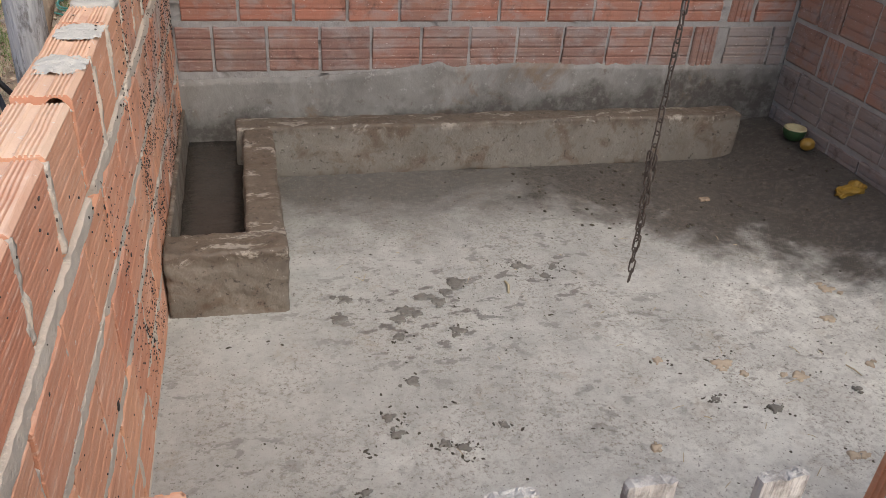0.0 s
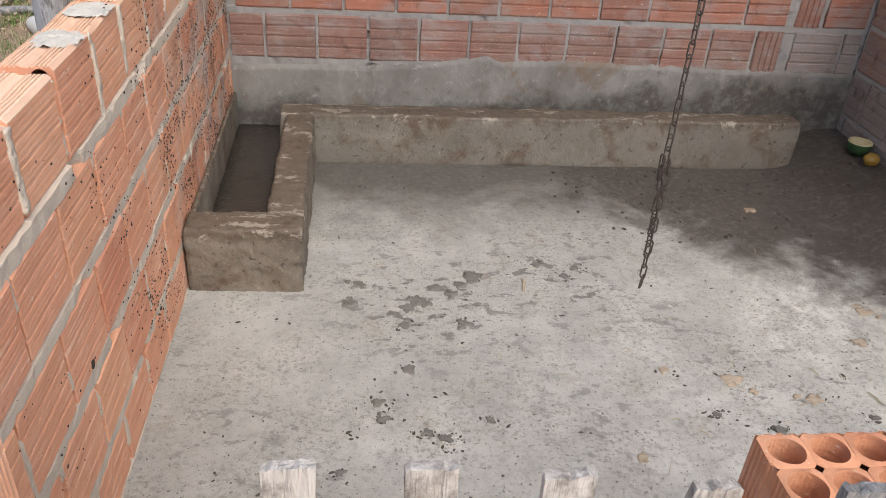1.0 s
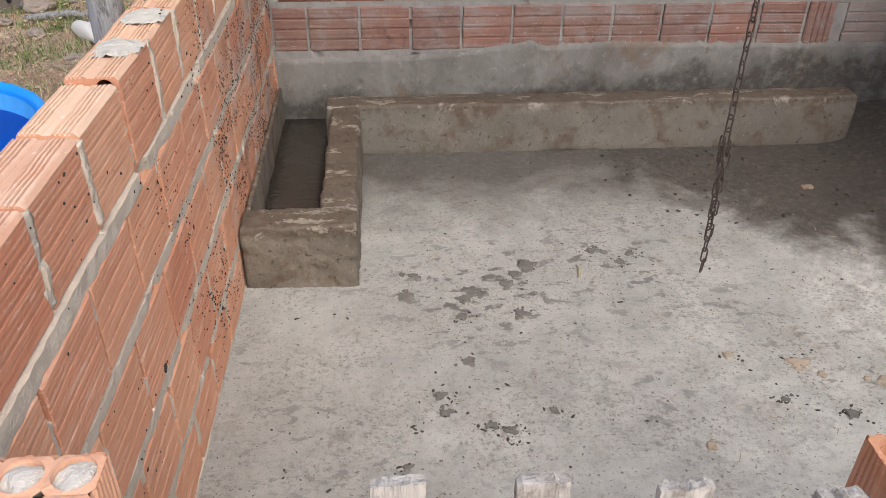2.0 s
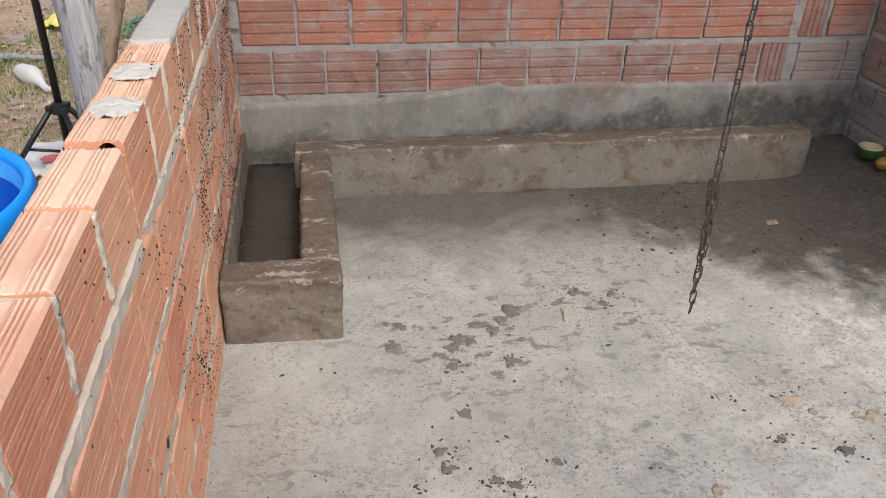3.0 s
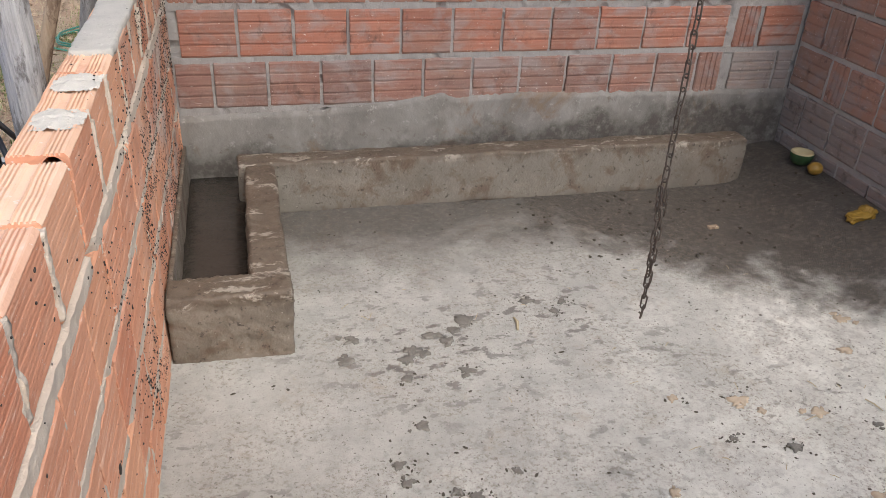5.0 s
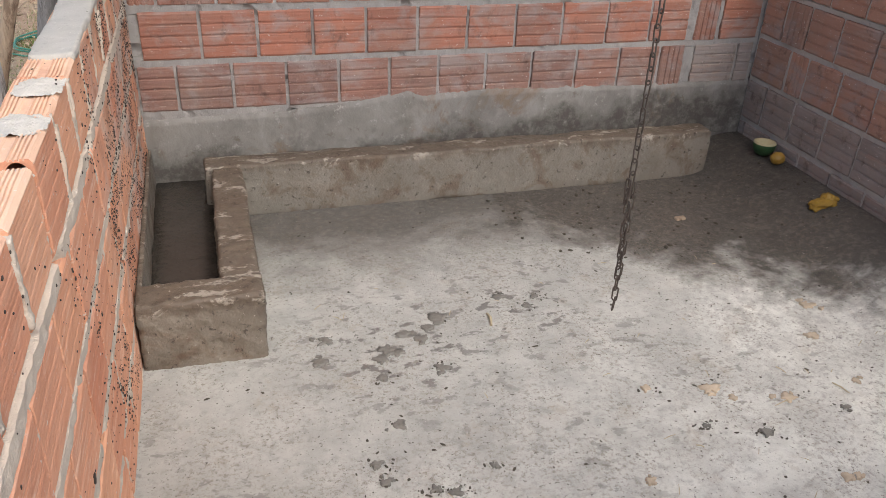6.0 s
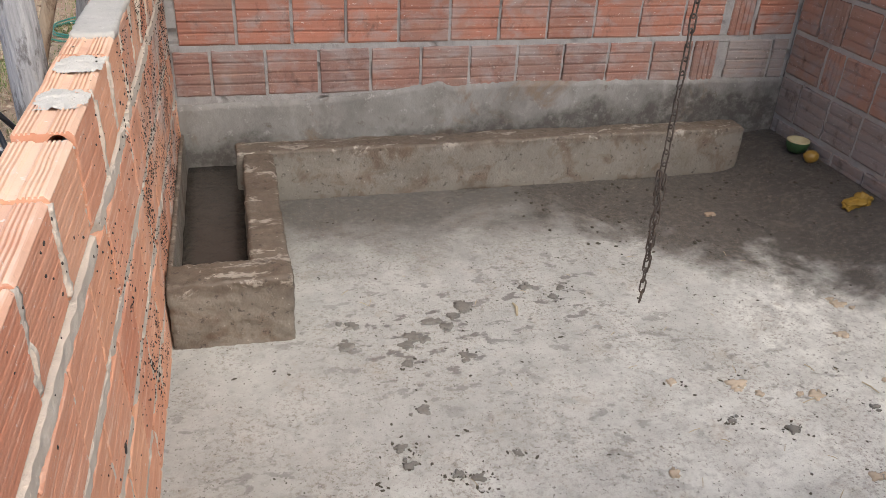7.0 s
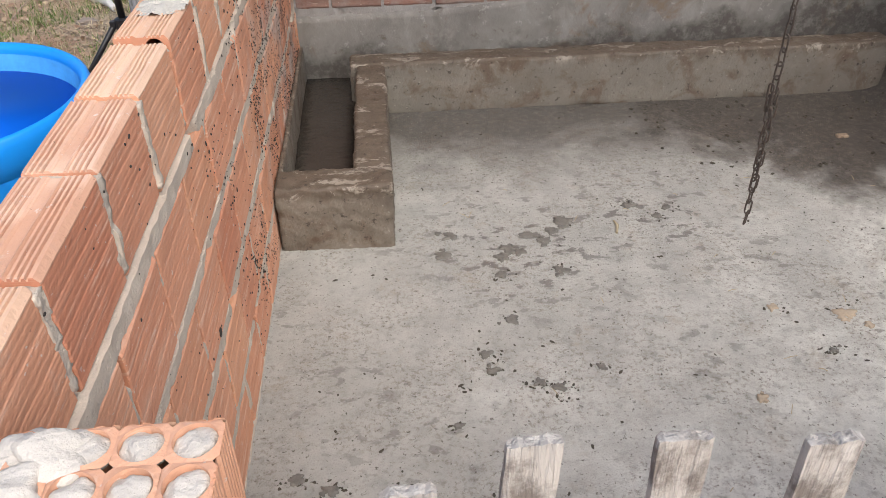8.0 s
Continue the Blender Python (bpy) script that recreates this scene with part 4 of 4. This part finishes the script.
# ---- mortar pads along the top of the low wall ----
for k, (y, ln) in enumerate(((-1.645, 0.050), (-1.448, 0.052))):
    bm = bmesh.new()
    n = 34
    grid, reach = {}, {}
    for gi in range(n):
        for gj in range(n):
            u, v = 2 * gi / (n - 1) - 1, 2 * gj / (n - 1) - 1
            rim = 1 + 0.28 * noise.noise(Vector((math.atan2(v, u), k * 5.0, 0.5))) + 0.30 * noise.noise(Vector((2.6 * u, 2.6 * v, k * 5.0))) + 0.20 * noise.noise(Vector((7 * u, 7 * v, k * 5.0)))
            rad = (abs(u) ** 2.3 + abs(v) ** 2.3) ** (1 / 2.3) / rim
            h = 0.0042 * min(1.0, max(-2.2, 2.0 * (0.86 - rad))) + 0.0032 * noise.noise(Vector((u * 3.2, v * 2.2, k))) + 0.0012 * noise.noise(Vector((u * 9, v * 9, k))) - 0.004 * max(0.0, 1 - abs(v - 0.1 * u) * 14)
            reach[gi, gj] = rad
            grid[gi, gj] = bm.verts.new((-0.043 + 0.042 * u, y + ln * v, LEFT_TOP + (0.0042 if k == 0 else 0.0028) + h))
    for gi in range(n - 1):
        for gj in range(n - 1):
            if min(reach[gi, gj], reach[gi + 1, gj], reach[gi + 1, gj + 1], reach[gi, gj + 1]) < 1.0:
                bm.faces.new((grid[gi, gj], grid[gi + 1, gj], grid[gi + 1, gj + 1], grid[gi, gj + 1]))
    part("mortar_pad", bm, MORTAR_PAD, wall_west, "pale mortar left on top of a joint", smooth=True)
# rough mortar squeezed up between the bricks of the top course
top_spans = west_rows[-1][2]
for k, ((_, before), (after, _)) in enumerate(zip(top_spans, top_spans[1:])):
    bm = bmesh.new()
    near_end = after < -1.75
    box(bm, (-0.083, before - 0.004, 0.755), (-0.006, after + 0.004, LEFT_TOP - (0.014 if near_end else 0.007)), 30, 0.010)
    part("joint_mortar", bm, MORTAR_SIDE, wall_west, smooth=True)
bm = bmesh.new()
lump(bm, (-0.022, -1.804, LEFT_TOP - 0.016), (0.014, 0.007, 0.008), 14, 3, 0.6)
part("joint_mortar", bm, MORTAR_WHITE, wall_west, "crumb of pale mortar in front of the open cell", smooth=True)
bm = bmesh.new()
box(bm, (-0.090, -1.262, LEFT_TOP - 0.012), (-0.004, 0.0, LEFT_TOP + 0.007), 60, 0.007, 0.008)
part("mortar_pad", bm, MORTAR_PALE, wall_west, "continuous grey mortar bed on top of the wall", smooth=True)

# ---- dark specks on the low wall, standing in for flies ----
random.seed(23)


def scatter_specks(name, count, place, label):
    """Small flattened dark specks; place() gives a point, two directions along the surface and its normal."""
    ball = bmesh.new()
    bmesh.ops.create_icosphere(ball, subdivisions=1, radius=1.0)
    shape = [v.co.copy() for v in ball.verts]
    sides = [tuple(v.index for v in f.verts) for f in ball.faces]
    ball.free()
    verts, faces = [], []
    for k in range(count):
        spot = place()
        if spot is None:
            continue
        p, along, up, out = spot
        a, r = random.uniform(0, 3.14), random.choice((0.0010, 0.0012, 0.0014, 0.0017, 0.0021, 0.0027))
        e, f = along * math.cos(a) + up * math.sin(a), up * math.cos(a) - along * math.sin(a)
        stretch = random.uniform(1.0, 1.9)
        b = len(verts)
        verts += [p + e * (q.x * r * stretch) + f * (q.y * r) + out * (q.z * r * 0.6) for q in shape]
        faces += [tuple(b + i for i in s) for s in sides]
    ob = new(name, mesh_of(name, verts, faces, DARK_MATT))
    for q in ob.data.polygons:
        q.use_smooth = True
    ob.parent = wall_west
    tagged(ob, label)


def on_face():
    y, z = random.uniform(-2.45, -0.02), random.uniform(0.05, 0.895)
    density = 0.035 + 0.85 * min(1.0, max(0.0, (y + 1.75) / 0.8))
    patch = noise.noise(Vector((y * 3.1, z * 4.5, 7))) + 0.5 * noise.noise(Vector((y * 9, z * 9, 2)))
    density *= max(0.08, 0.5 + 3.2 * patch)
    if random.random() > density:
        return None
    return Vector((0.0015, y, z)), Vector((0, 1, 0)), Vector((0, 0, 1)), Vector((1, 0, 0))


def on_top():
    y, x = random.uniform(-1.6, -0.05), random.uniform(-0.085, -0.008)
    if random.random() > 0.35 + 0.5 * (y + 1.6) / 1.6:
        return None
    return Vector((x, y, LEFT_TOP + 0.004)), Vector((0, 1, 0)), Vector((1, 0, 0)), Vector((0, 0, 1))


# flat dark lump in place of an open hole: its darkness is painted
hole_lump = bmesh.new()
lump(hole_lump, (0.001, -1.905, 0.376), (0.003, 0.009, 0.010), 6, 3, 0.4)
part("dark_hole_lump", hole_lump, DARK_MATT, wall_west, "flat dark lump standing in for an open hole in the wall", smooth=True)
scatter_specks("mud_spatter", 15000, on_face, "small dark specks standing in for flies on the bricks")
scatter_specks("mud_spatter", 90, on_top, "small dark specks standing in for flies on the mortar")

# ---- outside the low wall ----
YARD = 0.05
C = (-0.462, -1.690)
RIM = 0.778
tub = root("water_barrel", (*C, YARD), "bright blue plastic barrel with limescale inside the rim", "barrel")
bm = bmesh.new()
lathe(bm, [(0.212, YARD - 0.05), (0.230, YARD - 0.02), (0.240, 0.28), (0.247, 0.43), (0.240, 0.45), (0.240, RIM - 0.10), (0.246, RIM - 0.08), (0.233, RIM - 0.07), (0.228, RIM - 0.09)], C, 64, False)
part("body", bm, BLUE, tub, smooth=True)
bm = bmesh.new()
lathe(bm, [(0.240, RIM - 0.085), (0.254, RIM - 0.070), (0.263, RIM - 0.045), (0.264, RIM - 0.020), (0.261, RIM - 0.005), (0.255, RIM), (0.247, RIM - 0.004), (0.243, RIM - 0.014), (0.2395, RIM - 0.060)], C, 64, False)
part("rim", bm, BLUE, tub, smooth=True)
bm = bmesh.new()
lathe(bm, [(0.2415, RIM - 0.020), (0.2390, RIM - 0.034), (0.2370, RIM - 0.047), (0.2350, RIM - 0.059)], C, 64, False)
part("limescale_band", bm, LIMESCALE, tub, "whitish limescale line", smooth=True)
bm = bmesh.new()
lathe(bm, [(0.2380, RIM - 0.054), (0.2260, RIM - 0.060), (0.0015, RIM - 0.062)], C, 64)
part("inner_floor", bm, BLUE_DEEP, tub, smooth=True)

SX, SY = -0.638, -0.045
stand = root("tripod_stand", (SX, SY, YARD), "black metal tripod stand with folding legs", "tripod")
bm = bmesh.new()
tube(bm, [(SX, SY, 0.138), (SX, SY, 2.05)], 0.0135, 12)
part("pole", bm, BLACK, stand, smooth=True)
bm = bmesh.new()
lathe(bm, [(0.016, 0.303), (0.030, 0.308), (0.030, 0.343), (0.018, 0.348)], (SX, SY), 14)
hub = part("hub", bm, BLACK, stand, smooth=False)
bm = bmesh.new()
lathe(bm, [(0.016, 0.143), (0.024, 0.146), (0.024, 0.168), (0.016, 0.171)], (SX, SY), 14)
part("brace_collar", bm, BLACK, stand)
for ang in (192, 305, 58):
    c, s = math.cos(radians(ang)), math.sin(radians(ang))
    bm = bmesh.new()
    tube(bm, [(SX + 0.03 * c, SY + 0.03 * s, 0.326), (SX + 0.235 * c, SY + 0.235 * s, YARD + 0.008)], 0.0105, 10)
    leg = part("leg", bm, BLACK, stand, smooth=True)
    bm = bmesh.new()
    lump(bm, (SX + 0.238 * c, SY + 0.238 * s, YARD + 0.006), (0.014, 0.014, 0.012), 2, 2, 0.1)
    part("rubber_foot", bm, RUBBER, leg, smooth=True)
    bm = bmesh.new()
    tube(bm, [(SX + 0.022 * c, SY + 0.022 * s, 0.156), (SX + 0.145 * c, SY + 0.145 * s, 0.180)], 0.006, 8)
    part("brace", bm, BLACK, stand, smooth=True)
    bm = bmesh.new()
    box(bm, (SX + 0.036 * c - 0.011, SY + 0.036 * s - 0.011, 0.316), (SX + 0.036 * c + 0.011, SY + 0.036 * s + 0.011, 0.338), 0, 0, 0.003)
    part("bolt_lug", bm, BLACK, hub)


def rough_post(name, points, radii, material, label, cat="post", wobble=0.006):
    bm = bmesh.new()
    pts = [Vector(p) for p in points]
    fine, rr = [], []
    for (a, b, ra, rb) in zip(pts, pts[1:], radii, radii[1:]):
        for k in range(10):
            fine.append(a.lerp(b, k / 10))
            rr.append(ra + (rb - ra) * k / 10)
    fine.append(pts[-1])
    rr.append(radii[-1])
    tube(bm, fine, rr, 18, False, wobble)
    for v in bm.verts:
        ang = math.atan2(v.co.y - pts[0].y, v.co.x - pts[0].x)
        v.co += 0.005 * noise.noise(Vector((ang * 6, 0.3, v.co.z * 3))) * Vector((math.cos(ang), math.sin(ang), 0))
    ob = part(name, bm, material, None, smooth=True)
    return tagged(ob, label, cat)


rough_post("fence_post", [(-0.182, -1.26, -0.05), (-0.171, -1.29, 0.93), (-0.176, -1.30, 1.75)], [0.042, 0.038, 0.036], WOOD_POST, "thick weathered grey wooden fence post behind the wall")
rough_post("wooden_pole", [(-0.525, -0.42, 0.02), (-0.287, -0.49, 0.752), (-0.17, -0.52, 1.11)], [0.021, 0.020, 0.017], WOOD_BROWN, "thin leaning brown pole behind the wall", "pole", 0.004)
rough_post("wooden_pole", [(-0.43, 0.58, 0.02), (-0.355, 0.55, 0.49), (-0.265, 0.49, 0.96)], [0.044, 0.040, 0.033], WOOD_GREY, "split grey pole with peeling bark", "pole", 0.008)

hose_bm = bmesh.new()
for ring, (r, dz) in enumerate(((0.115, 0.0), (0.106, 0.012), (0.122, 0.024))):
    tube(hose_bm, [(-0.71 + ring * 0.02 + r * math.cos(2 * math.pi * k / 30), 2.01 + 0.02 * ring + 1.7 * r * math.sin(2 * math.pi * k / 30), YARD + 0.012 + dz + 0.003 * math.sin(k)) for k in range(30)], 0.0055, 8, True)
tagged(part("garden_hose", hose_bm, HOSE, None, smooth=True), "coiled thin green hose lying on dry grass", "hose")


def crumpled(name, centre, size, material, label, cat, seed, lift=0.03):
    """A crumpled sheet lying on the ground."""
    n = 22
    top, under = [], []
    bm = bmesh.new()
    for i in range(n):
        for j in range(n):
            u, v = i / (n - 1) - 0.5, j / (n - 1) - 0.5
            edge = 1 + 0.25 * noise.noise(Vector((math.atan2(v, u) * 1.5, seed, 0)))
            x, y = centre[0] + size[0] * u * edge, centre[1] + size[1] * v * edge
            h = lift * (0.55 + 0.9 * noise.noise(Vector((u * 3.5, v * 3.5, seed))) + 0.35 * noise.noise(Vector((u * 11, v * 11, seed)))) * (1 - 1.6 * max(abs(u), abs(v)) ** 2)
            z = YARD + 0.012 + max(0.0, h)
            top.append(bm.verts.new((x, y, z)))
            under.append(bm.verts.new((x, y, z - 0.004)))
    for i in range(n - 1):
        for j in range(n - 1):
            a = i * n + j
            bm.faces.new((top[a], top[a + n], top[a + n + 1], top[a + 1]))
            bm.faces.new((under[a + 1], under[a + n + 1], under[a + n], under[a]))
    return tagged(part(name, bm, material, None, smooth=True), label, cat)


bm = bmesh.new()
roll = [Vector((-1.165, 1.165, YARD + 0.030)), Vector((-1.12, 1.105, YARD + 0.045)), Vector((-1.06, 1.03, YARD + 0.045)), Vector((-1.01, 0.965, YARD + 0.034)), Vector((-0.965, 0.905, YARD + 0.018))]
fine = [roll[k].lerp(roll[k + 1], q / 8) for k in range(4) for q in range(8)] + [roll[-1]]
tube(bm, fine, [0.018 + 0.030 * math.sin(math.pi * min(1.0, 0.15 + k / 30)) for k in range(len(fine))], 20, False, 0.014)
tagged(part("plastic_sack", bm, WHITE, None, smooth=True), "white plastic sack twisted into a roll on the soil", "sack")
crumpled("plastic_bag", (-1.20, 2.18), (0.20, 0.32), YELLOW, "crumpled yellow plastic bag lying on the soil", "plastic bag", 8, 0.06)
sack = crumpled("feed_sack", (-0.777, 0.07), (0.19, 0.33), WHITE, "empty white feed sack lying beside the tripod", "sack", 12, 0.05)
bm = bmesh.new()
lump(bm, (-0.735, 0.03, YARD + 0.045), (0.035, 0.032, 0.010), 4, 3, 0.5)
part("printed_patch", bm, RED, sack, "red printed patch", smooth=True)
crumpled("cloth_rag", (-0.664, -0.20), (0.15, 0.21), PINK, "faded pink cloth rag on the ground", "cloth", 17, 0.05)

roller = root("wooden_roller", (-1.70, 1.65, YARD), "old grey wooden roller lying on the ground", "roller")
AXLE = Vector((-0.62, 0.78, 0.10)).normalized()
FACE = Vector((-1.675, 1.60, YARD + 0.062))
bm = bmesh.new()
tube(bm, [FACE + AXLE * d for d in (0.0, 0.006, 0.03, 0.12, 0.30, 0.42)], [0.078, 0.082, 0.082, 0.060, 0.054, 0.048], 32, False, 0.004)
drum = part("drum", bm, WOOD_GREY, roller, smooth=False)
bm = bmesh.new()
tube(bm, [FACE - AXLE * 0.006, FACE + AXLE * 0.004], [0.064, 0.066], 32)
part("end_ring", bm, RUBBER, drum, "pale worn ring on the end")
bm = bmesh.new()
tube(bm, [FACE - AXLE * 0.012, FACE + AXLE * 0.004], 0.014, 16)
part("axle", bm, BLACK, drum, "dark axle end")
rough_post("fallen_branch", [(-1.52, 1.40, YARD + 0.020), (-1.30, 1.445, YARD + 0.026), (-1.05, 1.42, YARD + 0.020)], [0.018, 0.021, 0.015], WOOD_GREY, "weathered grey branch lying on the ground", "branch", 0.005)
crumpled("cloth_bundle", (-1.66, 0.74), (0.30, 0.30), NAVY, "dark navy cloth bundle lying on the grass", "cloth", 23, 0.12)

for k, (x, y, s) in enumerate(((-1.52, 1.62, 0.062), (-1.365, 1.80, 0.050), (-1.38, 1.15, 0.042), (-1.06, 0.75, 0.035), (-1.0, 1.70, 0.030), (-1.42, 2.62, 0.055), (-1.62, 1.36, 0.035))):
    bm = bmesh.new()
    lump(bm, (x, y, YARD + s * 0.3), (s * 1.4, s, s * 0.6), k + 40, 3, 0.4, k)
    tagged(part("stone", bm, STONE, None), "dusty brown field stone lying on the soil", "stone", "stones in the yard")

random.seed(11)


def blades(name, count, spread, height, width, material, label, cat, clumps, lie=0.35):
    verts, faces = [], []
    for k in range(count):
        cx, cy, cs = clumps[k % len(clumps)]
        x, y = cx + random.gauss(0, cs), cy + random.gauss(0, cs * 1.2)
        if x > -0.16 and -2.7 < y < 0.1:
            continue
        h = height * random.uniform(0.4, 1.15)
        a = random.uniform(0, 6.28)
        lean = random.uniform(0.1, 1.0) * lie * 2
        dx, dy = math.cos(a) * h * lean, math.sin(a) * h * lean
        wx, wy = -math.sin(a) * width, math.cos(a) * width
        b = len(verts)
        z = YARD - 0.02
        verts += [(x - wx, y - wy, z), (x + wx, y + wy, z), (x + dx * 0.4 - wx * 0.7, y + dy * 0.4 - wy * 0.7, z + h * 0.6), (x + dx * 0.4 + wx * 0.7, y + dy * 0.4 + wy * 0.7, z + h * 0.6), (x + dx, y + dy, z + h * (1 - 0.4 * lie))]
        faces += [(b, b + 1, b + 3, b + 2), (b + 2, b + 3, b + 4)]
    tagged(new(name, mesh_of(name, verts, faces, material)), label, cat, "", "stuff")


green = [(-1.35 + random.gauss(0, 0.35), 1.4 + random.gauss(0, 0.7), 0.08) for k in range(30)] + [(-1.0 + random.gauss(0, 0.4), 0.7 + random.gauss(0, 0.9), 0.07) for k in range(30)] + [(-0.6 + random.gauss(0, 0.2), 2.6 + random.gauss(0, 0.9), 0.10) for k in range(16)] + [*[(-0.95 + random.gauss(0, 0.28), 0.3 + random.gauss(0, 0.4), 0.05) for k in range(26)], (-1.32, 1.31, 0.035), (-1.30, 1.27, 0.035), (-1.40, 0.95, 0.10), (-1.32, 0.80, 0.08), (-0.48, 3.2, 0.15), (-0.42, 3.9, 0.18)]
dry = [(-1.0 + random.gauss(0, 0.65), 1.2 + random.gauss(0, 1.7), 0.14) for k in range(150)]
blades("green_grass", 13000, 0.1, 0.065, 0.0022, GRASS, "tufts of low green grass and weeds", "grass", green, 0.45)
blades("dry_grass", 12000, 0.1, 0.085, 0.0016, DRY_GRASS, "matted straw-coloured dry grass", "grass", dry, 0.95)
tall = [(-0.55 + random.gauss(0, 0.28), 3.9 + random.gauss(0, 0.8), 0.12) for k in range(14)]
blades("tall_weeds", 900, 0.1, 0.42, 0.004, GRASS, "tall thin green weeds beyond the wall", "weeds", tall, 0.25)

verts, faces = [], []
for k in range(9000):
    x, y = random.uniform(-3.4, -0.3), random.uniform(-1.2, 6.5)
    s, a = random.uniform(0.006, 0.022), random.uniform(0, 6.28)
    c, d = math.cos(a) * s, math.sin(a) * s
    z = YARD + 0.012 + random.uniform(0, 0.012)
    b = len(verts)
    t = random.uniform(-0.008, 0.008)
    verts += [(x - c, y - d, z), (x - d * 0.45, y + c * 0.45, z + t), (x + c, y + d, z + 0.003), (x + d * 0.45, y - c * 0.45, z - t)]
    faces.append((b, b + 1, b + 2, b + 3))
tagged(new("leaf_litter", mesh_of("leaf_litter", verts, faces, LITTER)), "dead leaves and chaff scattered over the soil", "leaf litter", "", "stuff")
bm = bmesh.new()
for k in range(70):
    x, y, a, s = random.uniform(-2.6, -0.35), random.uniform(-0.9, 5.0), random.uniform(0, 3.1), random.uniform(0.05, 0.22)
    tube(bm, [(x - math.cos(a) * s, y - math.sin(a) * s, YARD + 0.014), (x + random.gauss(0, 0.01), y + random.gauss(0, 0.01), YARD + 0.022), (x + math.cos(a) * s, y + math.sin(a) * s, YARD + 0.016)], [0.003, 0.0045, 0.002], 6)
tagged(part("fallen_twigs", bm, WOOD_BROWN, None), "dry fallen twigs lying on the ground", "twigs", "", "stuff")

# ---- bricks of the walls ----
random.seed(5)
for i, (c, d, spans) in enumerate(west_rows):
    for a, b in spans:
        top = i == len(west_rows) - 1
        gap = top and a < -1.70 < b
        rise = 0.003 if gap else -0.004 if top and b < -1.75 else 0.0
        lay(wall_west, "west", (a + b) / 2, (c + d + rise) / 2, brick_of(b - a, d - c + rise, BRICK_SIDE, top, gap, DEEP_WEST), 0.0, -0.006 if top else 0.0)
for c, d, spans in north_rows:
    for a, b, up in spans:
        clay = BRICK_GREY if (a > 2.25 and c < BED and not up) or (a > 2.58) else BRICK_DULL if c < BED else BRICK_BACK
        w, h = b - a, d - c
        lay(wall_north, "north", (a + b) / 2, (c + d) / 2, brick_of(h, w, clay) if up else brick_of(w, h, clay), 90 if up else 0)
for i, (c, d, spans) in enumerate(east_rows):
    for a, b, up in spans:
        w, h = b - a, d - c
        clay = BRICK_GREY if i <= 1 else BRICK_EAST
        lay(wall_east, "east", (a + b) / 2, (c + d) / 2, brick_of(h, w, clay) if up else brick_of(w, h, clay), 90 if up else 0)
